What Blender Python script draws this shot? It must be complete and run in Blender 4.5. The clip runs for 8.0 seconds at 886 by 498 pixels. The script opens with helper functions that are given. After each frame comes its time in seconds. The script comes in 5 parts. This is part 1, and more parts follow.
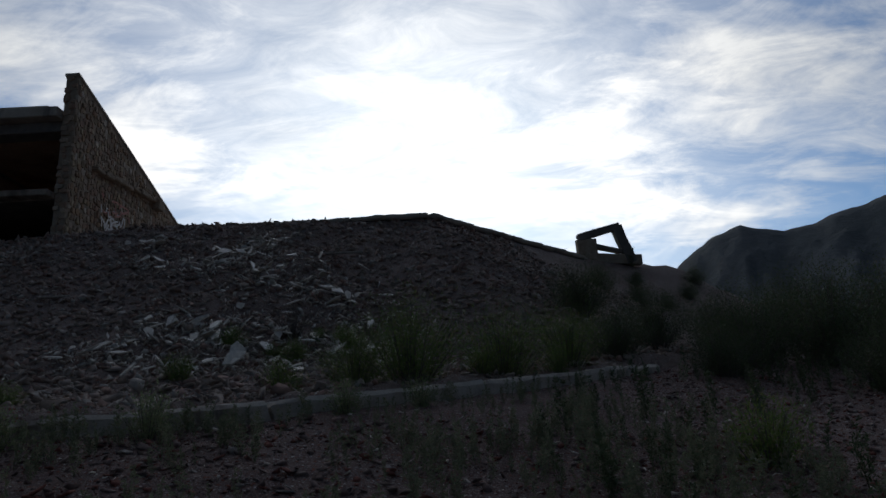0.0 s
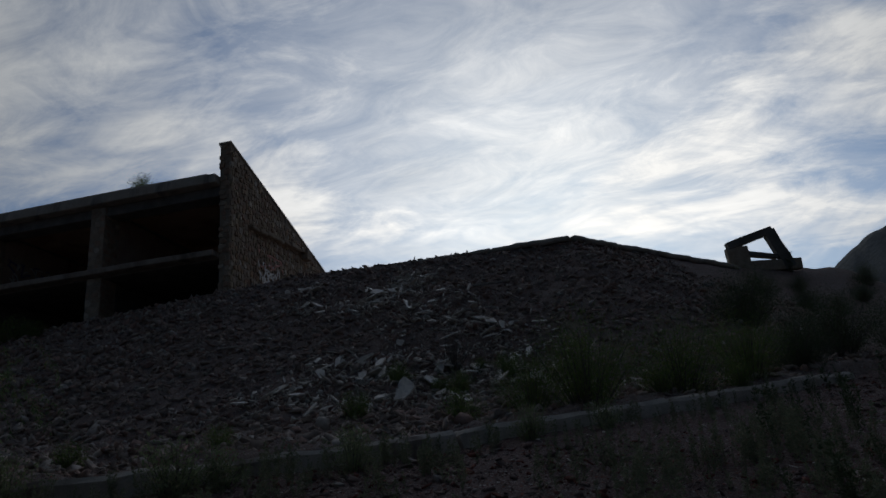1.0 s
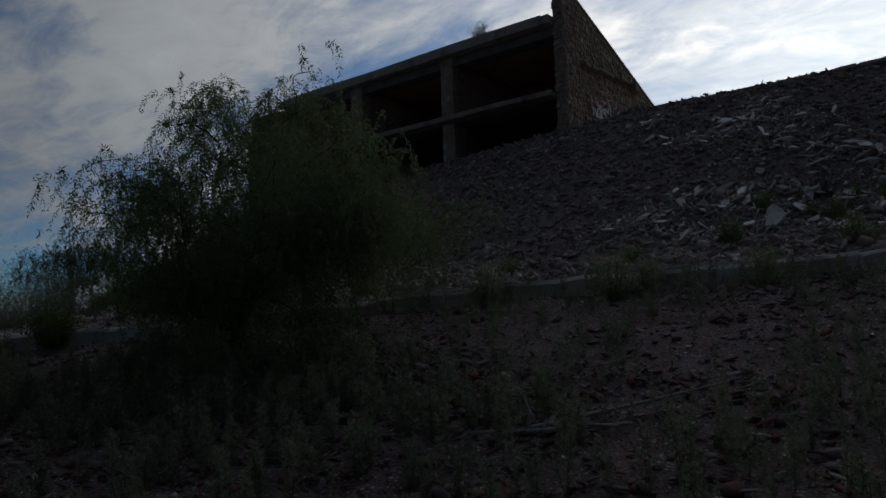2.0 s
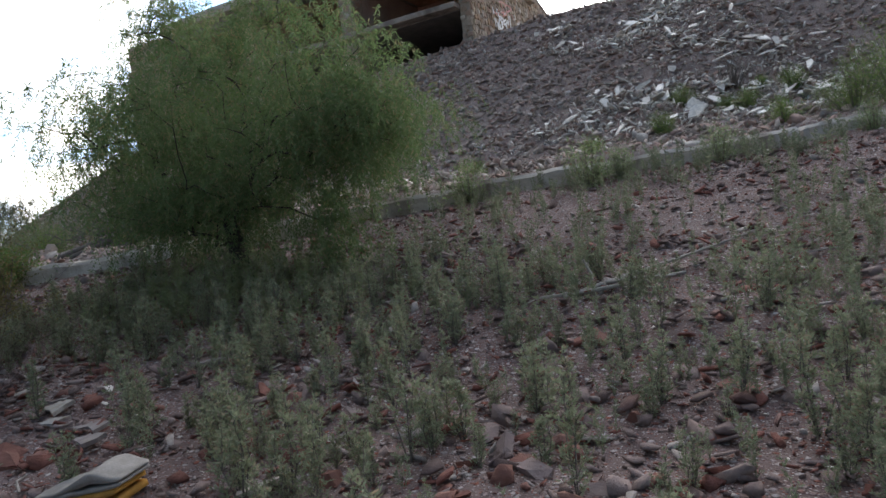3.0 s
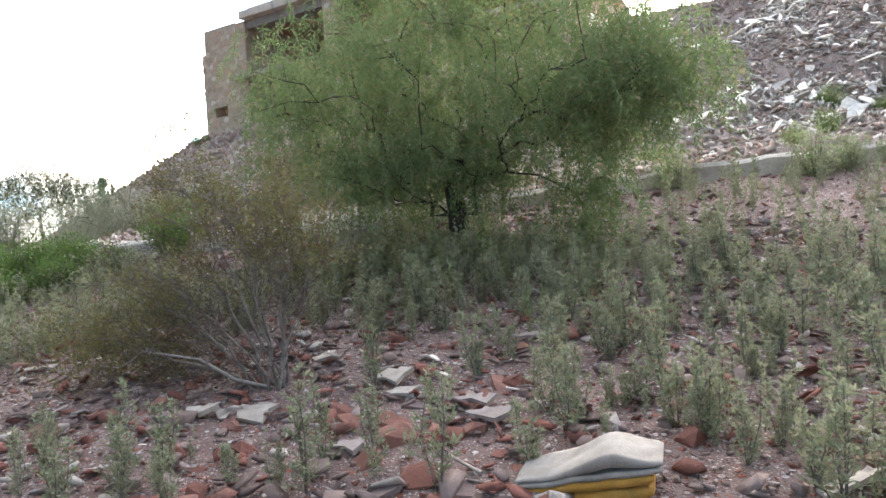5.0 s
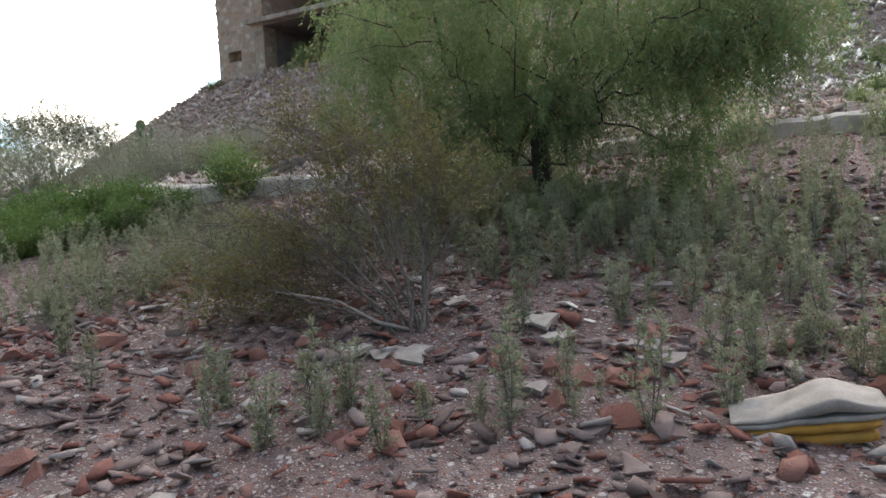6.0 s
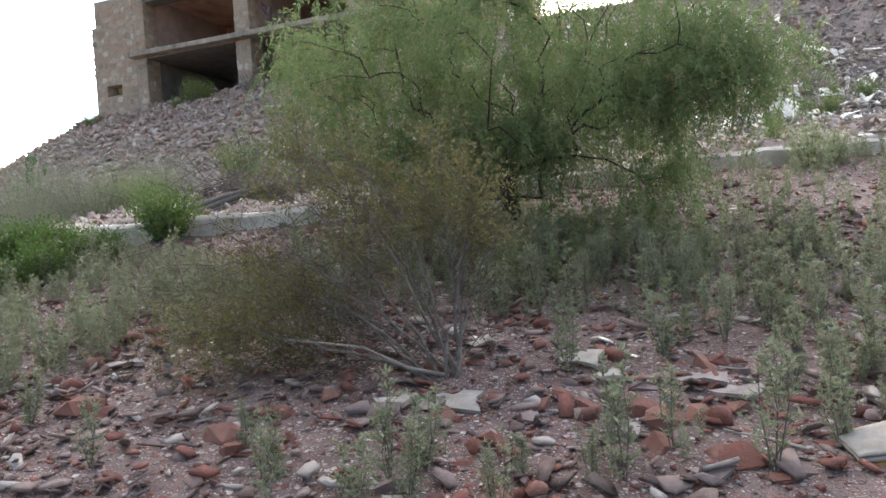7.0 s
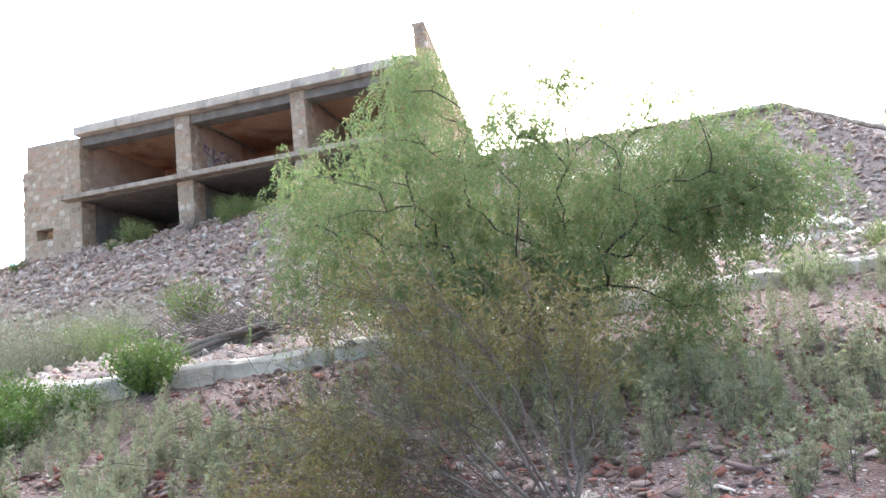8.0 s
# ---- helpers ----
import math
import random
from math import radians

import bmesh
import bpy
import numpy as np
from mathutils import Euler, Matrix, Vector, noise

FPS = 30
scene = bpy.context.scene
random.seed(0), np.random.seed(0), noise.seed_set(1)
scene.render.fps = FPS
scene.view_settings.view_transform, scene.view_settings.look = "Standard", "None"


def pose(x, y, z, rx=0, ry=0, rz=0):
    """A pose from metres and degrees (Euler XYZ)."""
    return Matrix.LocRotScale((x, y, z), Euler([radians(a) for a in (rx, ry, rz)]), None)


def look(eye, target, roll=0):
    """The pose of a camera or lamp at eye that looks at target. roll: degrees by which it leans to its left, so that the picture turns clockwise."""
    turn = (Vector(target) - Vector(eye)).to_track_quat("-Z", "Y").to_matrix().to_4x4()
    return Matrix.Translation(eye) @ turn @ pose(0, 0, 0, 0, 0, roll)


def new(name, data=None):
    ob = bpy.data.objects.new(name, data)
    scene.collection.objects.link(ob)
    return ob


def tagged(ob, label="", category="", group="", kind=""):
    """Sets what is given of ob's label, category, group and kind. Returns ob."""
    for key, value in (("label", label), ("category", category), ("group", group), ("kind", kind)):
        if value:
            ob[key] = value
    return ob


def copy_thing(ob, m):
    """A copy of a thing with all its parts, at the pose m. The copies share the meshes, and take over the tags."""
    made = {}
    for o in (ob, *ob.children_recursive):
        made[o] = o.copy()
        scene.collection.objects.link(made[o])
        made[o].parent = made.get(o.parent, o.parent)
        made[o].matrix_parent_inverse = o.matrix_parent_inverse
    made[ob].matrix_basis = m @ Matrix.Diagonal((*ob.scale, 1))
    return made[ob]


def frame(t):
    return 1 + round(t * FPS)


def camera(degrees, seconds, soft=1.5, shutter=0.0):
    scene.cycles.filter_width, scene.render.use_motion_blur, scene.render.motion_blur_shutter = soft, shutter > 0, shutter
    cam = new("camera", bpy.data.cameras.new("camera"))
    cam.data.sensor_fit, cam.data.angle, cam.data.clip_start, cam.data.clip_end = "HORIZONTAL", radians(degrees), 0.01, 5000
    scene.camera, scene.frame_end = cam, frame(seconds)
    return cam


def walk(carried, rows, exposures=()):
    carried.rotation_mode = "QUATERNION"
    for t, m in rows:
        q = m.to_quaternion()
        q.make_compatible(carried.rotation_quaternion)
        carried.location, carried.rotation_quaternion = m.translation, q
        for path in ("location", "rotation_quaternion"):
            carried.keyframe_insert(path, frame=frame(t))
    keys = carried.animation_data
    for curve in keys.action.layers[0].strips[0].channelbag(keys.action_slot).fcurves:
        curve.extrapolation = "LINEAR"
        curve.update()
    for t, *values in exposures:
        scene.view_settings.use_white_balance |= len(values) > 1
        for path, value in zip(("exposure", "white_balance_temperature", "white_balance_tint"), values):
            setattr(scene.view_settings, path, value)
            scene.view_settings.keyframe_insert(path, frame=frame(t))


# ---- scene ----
cam = camera(64.8, 8.0, soft=1.5)
PATH = [
    (0, (0.094, 1.355, 2.137), (0.062, 3.289, 2.646), -2.8),
    (0.5, (-0.174, 1.567, 2.16), (-0.448, 3.464, 2.733), -4.0),
    (1, (-0.392, 1.294, 2.085), (-0.771, 3.158, 2.704), -5.3),
    (1.5, (-0.773, 0.485, 2.042), (-1.862, 2.123, 2.408), -0.4),
    (1.7, (-0.864, 0.194, 2.013), (-2.063, 1.768, 2.306), -0.8),
    (2.8, (-1.78, -0.897, 1.662), (-2.81, 0.817, 1.677), -6.7),
    (3, (-1.951, -0.965, 1.681), (-2.896, 0.797, 1.659), -7.2),
    (3.5, (-2.443, -1.053, 1.64), (-3.256, 0.774, 1.658), -6.5),
    (4, (-2.921, -1.184, 1.644), (-3.691, 0.66, 1.721), -4.1),
    (4.5, (-3.419, -1.316, 1.655), (-4.134, 0.551, 1.693), -4.4),
    (5, (-4.005, -1.376, 1.613), (-5.006, 0.356, 1.611), -4.1),
    (5.2, (-4.156, -1.446, 1.624), (-5.261, 0.221, 1.603), -4.8),
    (6.3, (-4.927, -1.844, 1.622), (-5.876, -0.091, 1.463), -1.8),
    (6.5, (-5.101, -1.856, 1.641), (-6.024, -0.089, 1.49), -1.7),
    (7, (-5.507, -1.886, 1.65), (-6.193, -0.008, 1.602), -3.8),
    (7.5, (-5.927, -1.867, 1.672), (-6.491, 0.05, 1.741), -3.9),
    (8, (-6.375, -1.782, 1.773), (-6.829, 0.141, 2.083), -6.5),
]
EXPOSURE = [(0, -1.1, 6750, 10), (0.5, -1.4, 6750, 10), (1, -1.6, 6750, 10), (1.5, -2.0, 6750, 10), (1.7, -1.95, 6750, 10), (2.8, 1.27, 7400, 10),
            (3, 1.87, 7700, 12), (3.5, 3.05, 8100, 13), (4, 3.36, 8200, 13), (5, 3.42, 8600, 14), (5.2, 3.32, 8600, 14), (6.3, 2.72, 8600, 13),
            (6.5, 2.76, 8600, 13), (7, 3.2, 8500, 14), (7.5, 3.74, 8400, 15), (8, 4.1, 8200, 14)]
walk(cam, [(t, look(eye, target, roll)) for t, eye, target, roll in PATH], EXPOSURE)

# ---- sky and sun ----
SUN_AZ, SUN_EL = radians(-3.0), radians(20.0)   # azimuth from +y towards +x
SUN_DIR = Vector((math.sin(SUN_AZ) * math.cos(SUN_EL), math.cos(SUN_AZ) * math.cos(SUN_EL), math.sin(SUN_EL)))
world = bpy.data.worlds.new("sky")
scene.world = world
world.use_nodes = True


class Graph:
    """Short hand for node trees."""

    def __init__(self, tree):
        self.tree = tree
        tree.nodes.clear()

    def node(self, kind, inputs=None, operation=None, blend=None, dims=None, clamp=False):
        n = self.tree.nodes.new(kind)
        if operation:
            n.operation = operation
        if blend:
            n.data_type, n.blend_type = "RGBA", blend
        if dims:
            n.noise_dimensions = dims
        if clamp:
            n.use_clamp = True
        for key, value in (inputs or {}).items():
            self.put(n.inputs[key], value)
        return n

    def put(self, socket, value):
        if isinstance(value, bpy.types.NodeSocket):
            self.tree.links.new(value, socket)
        elif isinstance(value, tuple) and len(value) == 3 and socket.type == "RGBA":
            socket.default_value = (*value, 1)
        else:
            socket.default_value = value

    def math(self, op, a, b=0.0, clamp=False):
        return self.node("ShaderNodeMath", {0: a, 1: b}, operation=op, clamp=clamp).outputs[0]

    def mix(self, f, a, b, blend="MIX"):
        return self.node("ShaderNodeMix", {0: f, 6: a, 7: b}, blend=blend).outputs[2]

    def ramp(self, f, *stops):
        n = self.node("ShaderNodeValToRGB", {0: f})
        while len(n.color_ramp.elements) < len(stops):
            n.color_ramp.elements.new(0.5)
        for e, (p, c) in zip(n.color_ramp.elements, stops):
            e.position = p
            e.color = (c, c, c, 1) if isinstance(c, (int, float)) else (*c, 1)
        return n.outputs[0]

    def noise(self, vec, scale, detail=4.0, rough=0.55, distortion=0.0):
        return self.node("ShaderNodeTexNoise", {"Vector": vec, "Scale": scale, "Detail": detail, "Roughness": rough, "Distortion": distortion}).outputs["Fac"]


g = Graph(world.node_tree)
sky = g.node("ShaderNodeTexSky")
sky.sky_type, sky.sun_disc, sky.sun_elevation, sky.sun_rotation, sky.altitude = "NISHITA", False, SUN_EL, SUN_AZ, 1500.0
co = g.node("ShaderNodeTexCoord").outputs["Generated"]
sep = g.node("ShaderNodeSeparateXYZ", {0: co})
# the cloud sheet lies on a plane overhead
up = g.math("MAXIMUM", g.math("ADD", sep.outputs[2], 0.18), 0.05)
flat = g.node("ShaderNodeCombineXYZ", {0: g.math("DIVIDE", sep.outputs[0], up), 1: g.math("DIVIDE", sep.outputs[1], up), 2: 0.0}).outputs[0]
turn = g.node("ShaderNodeMapping", {"Vector": flat, "Rotation": (0, 0, radians(38)), "Scale": (0.75, 1.25, 1.0)}).outputs[0]
streak = g.noise(turn, 1.5, 8.0, 0.6, 0.45)
bulk = g.noise(flat, 0.75, 3.0, 0.5, 0.3)
curl = g.noise(turn, 5.5, 7.0, 0.66, 0.8)
cover = g.ramp(g.math("ADD", g.math("ADD", g.math("MULTIPLY", streak, 0.5), g.math("MULTIPLY", bulk, 0.5)), g.math("MULTIPLY", curl, 0.2)), (0.515, 0.0), (0.67, 1.0))
facing = g.node("ShaderNodeVectorMath", {0: co, 1: tuple(SUN_DIR)}, operation="DOT_PRODUCT").outputs["Value"]
near = g.math("MAXIMUM", facing, 0.0)
wide = g.math("POWER", g.math("ADD", g.math("MULTIPLY", facing, 0.5), 0.5), 3.3)
glow = g.math("ADD", g.math("MULTIPLY", g.math("POWER", near, 12.0), 1.7), g.math("ADD", g.math("MULTIPLY", wide, 1.85), 0.035))
cloud_colour = g.mix(g.math("POWER", near, 4.0), (0.76, 0.85, 0.97), (0.97, 0.98, 0.98))
cloud = g.node("ShaderNodeVectorMath", {0: cloud_colour, "Scale": g.math("MULTIPLY", glow, g.ramp(g.math("ADD", g.math("MULTIPLY", streak, 0.65), g.math("MULTIPLY", curl, 0.35)), (0.32, 0.66), (0.68, 1.1)))}, operation="SCALE").outputs[0]
clear = g.mix(1.0, sky.outputs[0], (0.56, 0.97, 1.36), "MULTIPLY")
blue = g.node("ShaderNodeVectorMath", {0: clear, "Scale": g.math("ADD", g.math("MULTIPLY", wide, 0.12), 0.045)}, operation="SCALE").outputs[0]
veil = g.math("MAXIMUM", cover, g.math("MULTIPLY", g.math("POWER", near, 7.0), g.math("ADD", g.math("MULTIPLY", curl, 1.0), 0.22)))
back = g.node("ShaderNodeBackground", {"Color": g.mix(veil, blue, cloud), "Strength": 1.0})
g.node("ShaderNodeOutputWorld", {0: back.outputs[0]})

sun_data = bpy.data.lights.new("sun", "SUN")
sun_data.energy, sun_data.angle, sun_data.color = 0.5, radians(14), (1.0, 0.95, 0.88)
sun = new("sun", sun_data)
sun.matrix_world = look(SUN_DIR * 50, (0, 0, 0))

# ---- materials ----
def material(name):
    m = bpy.data.materials.new(name)
    m.use_nodes = True
    return m, Graph(m.node_tree)


def finish(g, colour, rough=0.9, height=None, strength=0.5, distance=0.02, **inputs):
    b = {"Base Color": colour, "Roughness": rough, "Specular IOR Level": 0.25}
    b.update(inputs)
    if height is not None:
        b["Normal"] = g.node("ShaderNodeBump", {"Height": height, "Strength": strength, "Distance": distance}).outputs[0]
    s = g.node("ShaderNodeBsdfPrincipled", b)
    g.node("ShaderNodeOutputMaterial", {0: s.outputs[0]})


def earth_material(name, dark, light, patch):
    """Gravelly earth: chips at two sizes over fine soil."""
    m, g = material(name)
    p = g.node("ShaderNodeNewGeometry").outputs["Position"]
    big = g.noise(p, 0.5, 4)
    mid = g.noise(p, 6.0, 6, 0.65)
    fine = g.noise(p, 60.0, 4, 0.7)
    soil = g.mix(g.ramp(mid, (0.35, 0.0), (0.65, 1.0)), dark, light)
    soil = g.mix(g.math("MULTIPLY", g.ramp(big, (0.4, 0.0), (0.65, 1.0)), 0.5), soil, patch)
    v1 = g.node("ShaderNodeTexVoronoi", {"Vector": p, "Scale": 32.0, "Randomness": 1.0})
    v2 = g.node("ShaderNodeTexVoronoi", {"Vector": p, "Scale": 90.0, "Randomness": 1.0})
    def chips(v, tone):
        r = g.node("ShaderNodeSeparateColor", {0: v.outputs["Color"]})
        c = g.mix(g.ramp(r.outputs[0], (0.3, 0.0), (0.9, 1.0)), (0.20, 0.13, 0.12), (0.42, 0.36, 0.34))
        c = g.mix(g.ramp(r.outputs[1], (0.80, 0.0), (0.84, 1.0)), c, (0.27, 0.095, 0.065))
        c = g.mix(g.ramp(r.outputs[1], (0.045, 1.0), (0.065, 0.0)), c, (0.50, 0.46, 0.43))
        return c, g.math("MULTIPLY", g.ramp(r.outputs[2], (tone, 0.0), (tone + 0.05, 1.0)), g.ramp(v.outputs["Distance"], (0.35, 1.0), (0.55, 0.0)))
    c2, f2 = chips(v2, 0.35)
    c1, f1 = chips(v1, 0.55)
    col = g.mix(f2, soil, c2)
    col = g.mix(f1, col, c1)
    h = g.math("ADD", g.math("MULTIPLY", f1, 0.6), g.math("ADD", g.math("MULTIPLY", f2, 0.3), g.math("MULTIPLY", fine, 0.4)))
    finish(g, col, 0.95, h, 0.9, 0.025)
    return m


def stone_material(name, dark, light, red=None, pale=None, per="island", scale=9.0, rough=0.92, gloss=0.25):
    """Broken stone: each piece its own tone, veined and dusty."""
    m, g = material(name)
    p = g.node("ShaderNodeNewGeometry").outputs["Position"]
    if per == "island":
        r = g.node("ShaderNodeNewGeometry").outputs["Random Per Island"]
    else:
        r = g.node("ShaderNodeObjectInfo").outputs["Random"]
    w = g.node("ShaderNodeTexWhiteNoise", {"W": r}, dims="1D")
    pick = g.node("ShaderNodeSeparateColor", {0: w.outputs["Color"]})
    n = g.noise(p, scale, 6, 0.65)
    f = g.noise(p, scale * 8, 4, 0.7)
    c = g.mix(pick.outputs[0], dark, light)
    if red:
        c = g.mix(g.ramp(pick.outputs[1], (0.66, 0.0), (0.72, 1.0)), c, red)
    if pale:
        c = g.mix(g.ramp(pick.outputs[2], (0.86, 0.0), (0.9, 1.0)), c, pale)
    c = g.mix(0.7, c, g.ramp(n, (0.25, (0.55, 0.53, 0.52)), (0.75, (1.25, 1.22, 1.2))), "MULTIPLY")
    finish(g, c, rough, g.math("ADD", n, g.math("MULTIPLY", f, 0.4)), 0.6, 0.02, **{"Specular IOR Level": gloss})
    return m


def plain_material(name, a, b, scale=4.0, rough=0.85, stain=None, bump=0.4, distance=0.01):
    """Two tones in patches, fine grain, optional stains."""
    m, g = material(name)
    p = g.node("ShaderNodeNewGeometry").outputs["Position"]
    n = g.noise(p, scale, 6, 0.62)
    f = g.noise(p, scale * 14, 4, 0.7)
    c = g.mix(g.ramp(n, (0.32, 0.0), (0.68, 1.0)), a, b)
    if stain:
        s = g.noise(g.node("ShaderNodeMapping", {"Vector": p, "Scale": (1.0, 1.0, 0.3)}).outputs[0], scale * 0.5, 5, 0.6, 0.4)
        c = g.mix(g.ramp(s, (0.52, 0.0), (0.66, 0.85)), c, stain)
    c = g.mix(0.5, c, g.ramp(f, (0.25, 0.6), (0.75, 1.3)), "MULTIPLY")
    finish(g, c, rough, g.math("ADD", n, g.math("MULTIPLY", f, 0.5)), bump, distance)
    return m


def leaf_material(name, a, b, c=None, trans=0.25):
    """Leaves: each leaf between two greens, some dry, thin enough to let light through."""
    m, g = material(name)
    r = g.node("ShaderNodeNewGeometry").outputs["Random Per Island"]
    p = g.node("ShaderNodeNewGeometry").outputs["Position"]
    n = g.noise(p, 1.7, 3, 0.5)
    col = g.mix(r, a, b)
    col = g.mix(g.ramp(n, (0.35, 0.0), (0.7, 0.6)), col, b)
    if c:
        col = g.mix(g.ramp(r, (0.84, 0.0), (0.86, 1.0)), col, c)
    d = g.node("ShaderNodeBsdfPrincipled", {"Base Color": col, "Roughness": 0.6, "Specular IOR Level": 0.3})
    t = g.node("ShaderNodeBsdfTranslucent", {"Color": col})
    mx = g.node("ShaderNodeMixShader", {0: trans, 1: d.outputs[0], 2: t.outputs[0]})
    g.node("ShaderNodeOutputMaterial", {0: mx.outputs[0]})
    return m


EARTH = earth_material("gravel_earth", (0.108, 0.068, 0.062), (0.198, 0.134, 0.122), (0.215, 0.158, 0.142))
SPOIL = earth_material("bank_spoil", (0.20, 0.15, 0.128), (0.33, 0.262, 0.23), (0.36, 0.295, 0.26))
RUBBLE = stone_material("rubble_stone", (0.29, 0.225, 0.188), (0.51, 0.425, 0.37), red=(0.37, 0.25, 0.21), pale=(0.54, 0.485, 0.435))
PEBBLE = stone_material("gravel_stone", (0.15, 0.102, 0.092), (0.30, 0.225, 0.205), red=(0.235, 0.095, 0.075), pale=(0.42, 0.37, 0.34), scale=25.0)
ROCK_RED = stone_material("red_rock", (0.185, 0.075, 0.058), (0.29, 0.15, 0.12), per="object", scale=14.0)
ROCK_RED_BITS = stone_material("red_stones", (0.185, 0.075, 0.058), (0.29, 0.15, 0.12), scale=14.0)
ROCK_GREY_BITS = stone_material("grey_stones", (0.18, 0.128, 0.118), (0.33, 0.25, 0.23), scale=14.0)
ROCK_GREY = stone_material("grey_rock", (0.18, 0.128, 0.118), (0.33, 0.25, 0.23), per="object", scale=14.0)
PLASTER = stone_material("plaster_fragment", (0.66, 0.60, 0.525), (0.87, 0.81, 0.73), per="object", scale=12.0, rough=0.42, gloss=0.6)
PLASTER_BITS = stone_material("plaster_bits", (0.54, 0.485, 0.42), (0.80, 0.74, 0.66), scale=12.0, rough=0.42, gloss=0.6)
MASONRY = stone_material("masonry_stone", (0.30, 0.235, 0.16), (0.58, 0.475, 0.34), red=(0.42, 0.29, 0.19), pale=(0.60, 0.54, 0.45), per="object", scale=7.0)
MASONRY_BITS = stone_material("masonry_stone_far", (0.30, 0.225, 0.165), (0.50, 0.405, 0.315), red=(0.42, 0.29, 0.215), pale=(0.55, 0.48, 0.40), scale=7.0)
MORTAR = plain_material("mortar", (0.29, 0.228, 0.17), (0.43, 0.36, 0.285), 5.0, 0.95, bump=0.6)
CONCRETE = plain_material("old_concrete", (0.40, 0.35, 0.29), (0.56, 0.505, 0.435), 2.2, 0.9, stain=(0.16, 0.15, 0.14))
KERB_CONCRETE = plain_material("bleached_concrete", (0.41, 0.36, 0.31), (0.64, 0.58, 0.51), 3.5, 0.92, stain=(0.19, 0.15, 0.125), bump=0.8, distance=0.02)
SLAB_EDGE = plain_material("brown_stained_concrete", (0.27, 0.22, 0.18), (0.43, 0.37, 0.31), 3.0, 0.9, stain=(0.15, 0.12, 0.10), bump=0.8)
# plain dark grey concrete, unpainted: lower storey, front beam, ruin bars
CONCRETE_DARK = plain_material("dark_grey_concrete", (0.14, 0.128, 0.115), (0.24, 0.22, 0.20), 2.0, 0.9)
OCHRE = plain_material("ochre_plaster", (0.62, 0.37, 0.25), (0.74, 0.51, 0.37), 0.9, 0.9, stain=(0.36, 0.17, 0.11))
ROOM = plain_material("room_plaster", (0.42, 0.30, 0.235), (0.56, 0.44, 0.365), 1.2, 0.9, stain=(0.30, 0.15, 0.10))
ROCKFACE = plain_material("mountain_slope", (0.09, 0.105, 0.11), (0.15, 0.16, 0.165), 0.012, 1.0, bump=0.8, distance=6.0)
BARK = plain_material("dark_bark", (0.035, 0.029, 0.024), (0.075, 0.063, 0.052), 20.0, 0.95, bump=0.8)
TWIG = plain_material("grey_twig", (0.11, 0.092, 0.08), (0.20, 0.17, 0.15), 18.0, 0.9)
DEADWOOD = plain_material("weathered_wood", (0.24, 0.21, 0.185), (0.42, 0.38, 0.34), 14.0, 0.9)
LEAF_TREE = leaf_material("tree_leaf", (0.08, 0.138, 0.05), (0.16, 0.225, 0.098), (0.23, 0.215, 0.11), 0.48)
LEAF_OLIVE = leaf_material("olive_leaf", (0.112, 0.102, 0.04), (0.20, 0.185, 0.072), (0.195, 0.14, 0.066), 0.36)
LEAF_DARK = leaf_material("dark_leaf", (0.07, 0.105, 0.05), (0.13, 0.165, 0.085), (0.16, 0.15, 0.09), 0.25)
LEAF_WEED = leaf_material("weed_leaf", (0.178, 0.21, 0.126), (0.285, 0.314, 0.203), (0.33, 0.27, 0.19), 0.4)
LEAF_UNDER = leaf_material("shade_weed_leaf", (0.175, 0.225, 0.115), (0.29, 0.34, 0.185), (0.3, 0.28, 0.17), 0.5)
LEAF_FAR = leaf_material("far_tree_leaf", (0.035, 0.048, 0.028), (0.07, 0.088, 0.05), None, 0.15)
LEAF_HEDGE = leaf_material("hedge_leaf", (0.05, 0.11, 0.025), (0.115, 0.195, 0.05), (0.15, 0.19, 0.06), 0.3)
LEAF_BRIGHT = leaf_material("bright_leaf", (0.115, 0.19, 0.048), (0.205, 0.28, 0.09), (0.27, 0.26, 0.11), 0.38)
LEAF_GREY = leaf_material("grey_leaf", (0.17, 0.19, 0.125), (0.26, 0.28, 0.19), (0.28, 0.24, 0.17), 0.3)

# ---- building helpers ----
def mesh_object(name, verts, faces, mat, parent=None, label="", smooth=False):
    me = bpy.data.meshes.new(name)
    me.from_pydata(verts, [], faces)
    me.materials.append(mat)
    if smooth:
        me.shade_smooth()
    me.update()
    ob = new(name, me)
    if parent is not None:
        ob.parent = parent
    return tagged(ob, label)


def part(name, bm, mat, parent=None, label="", smooth=False):
    me = bpy.data.meshes.new(name)
    bm.normal_update()
    bm.to_mesh(me)
    bm.free()
    me.materials.append(mat)
    if smooth:
        me.shade_smooth()
    ob = new(name, me)
    if parent is not None:
        ob.parent = parent
    return tagged(ob, label)


def empty(name, place, label, category, group="", kind=""):
    ob = new(name)
    ob.location = place
    return tagged(ob, label, category, group, kind)


def arrays_object(name, verts, tris, mat, parent=None):
    """A triangle mesh from arrays."""
    me = bpy.data.meshes.new(name)
    me.vertices.add(len(verts))
    me.vertices.foreach_set("co", np.asarray(verts, np.float32).ravel())
    me.loops.add(len(tris) * 3)
    me.loops.foreach_set("vertex_index", np.asarray(tris, np.int32).ravel())
    me.polygons.add(len(tris))
    me.polygons.foreach_set("loop_start", np.arange(0, len(tris) * 3, 3, dtype=np.int32))
    me.polygons.foreach_set("loop_total", np.full(len(tris), 3, np.int32))
    me.materials.append(mat)
    me.update(calc_edges=True)
    me.validate()
    ob = new(name, me)
    if parent is not None:
        ob.parent = parent
    return ob


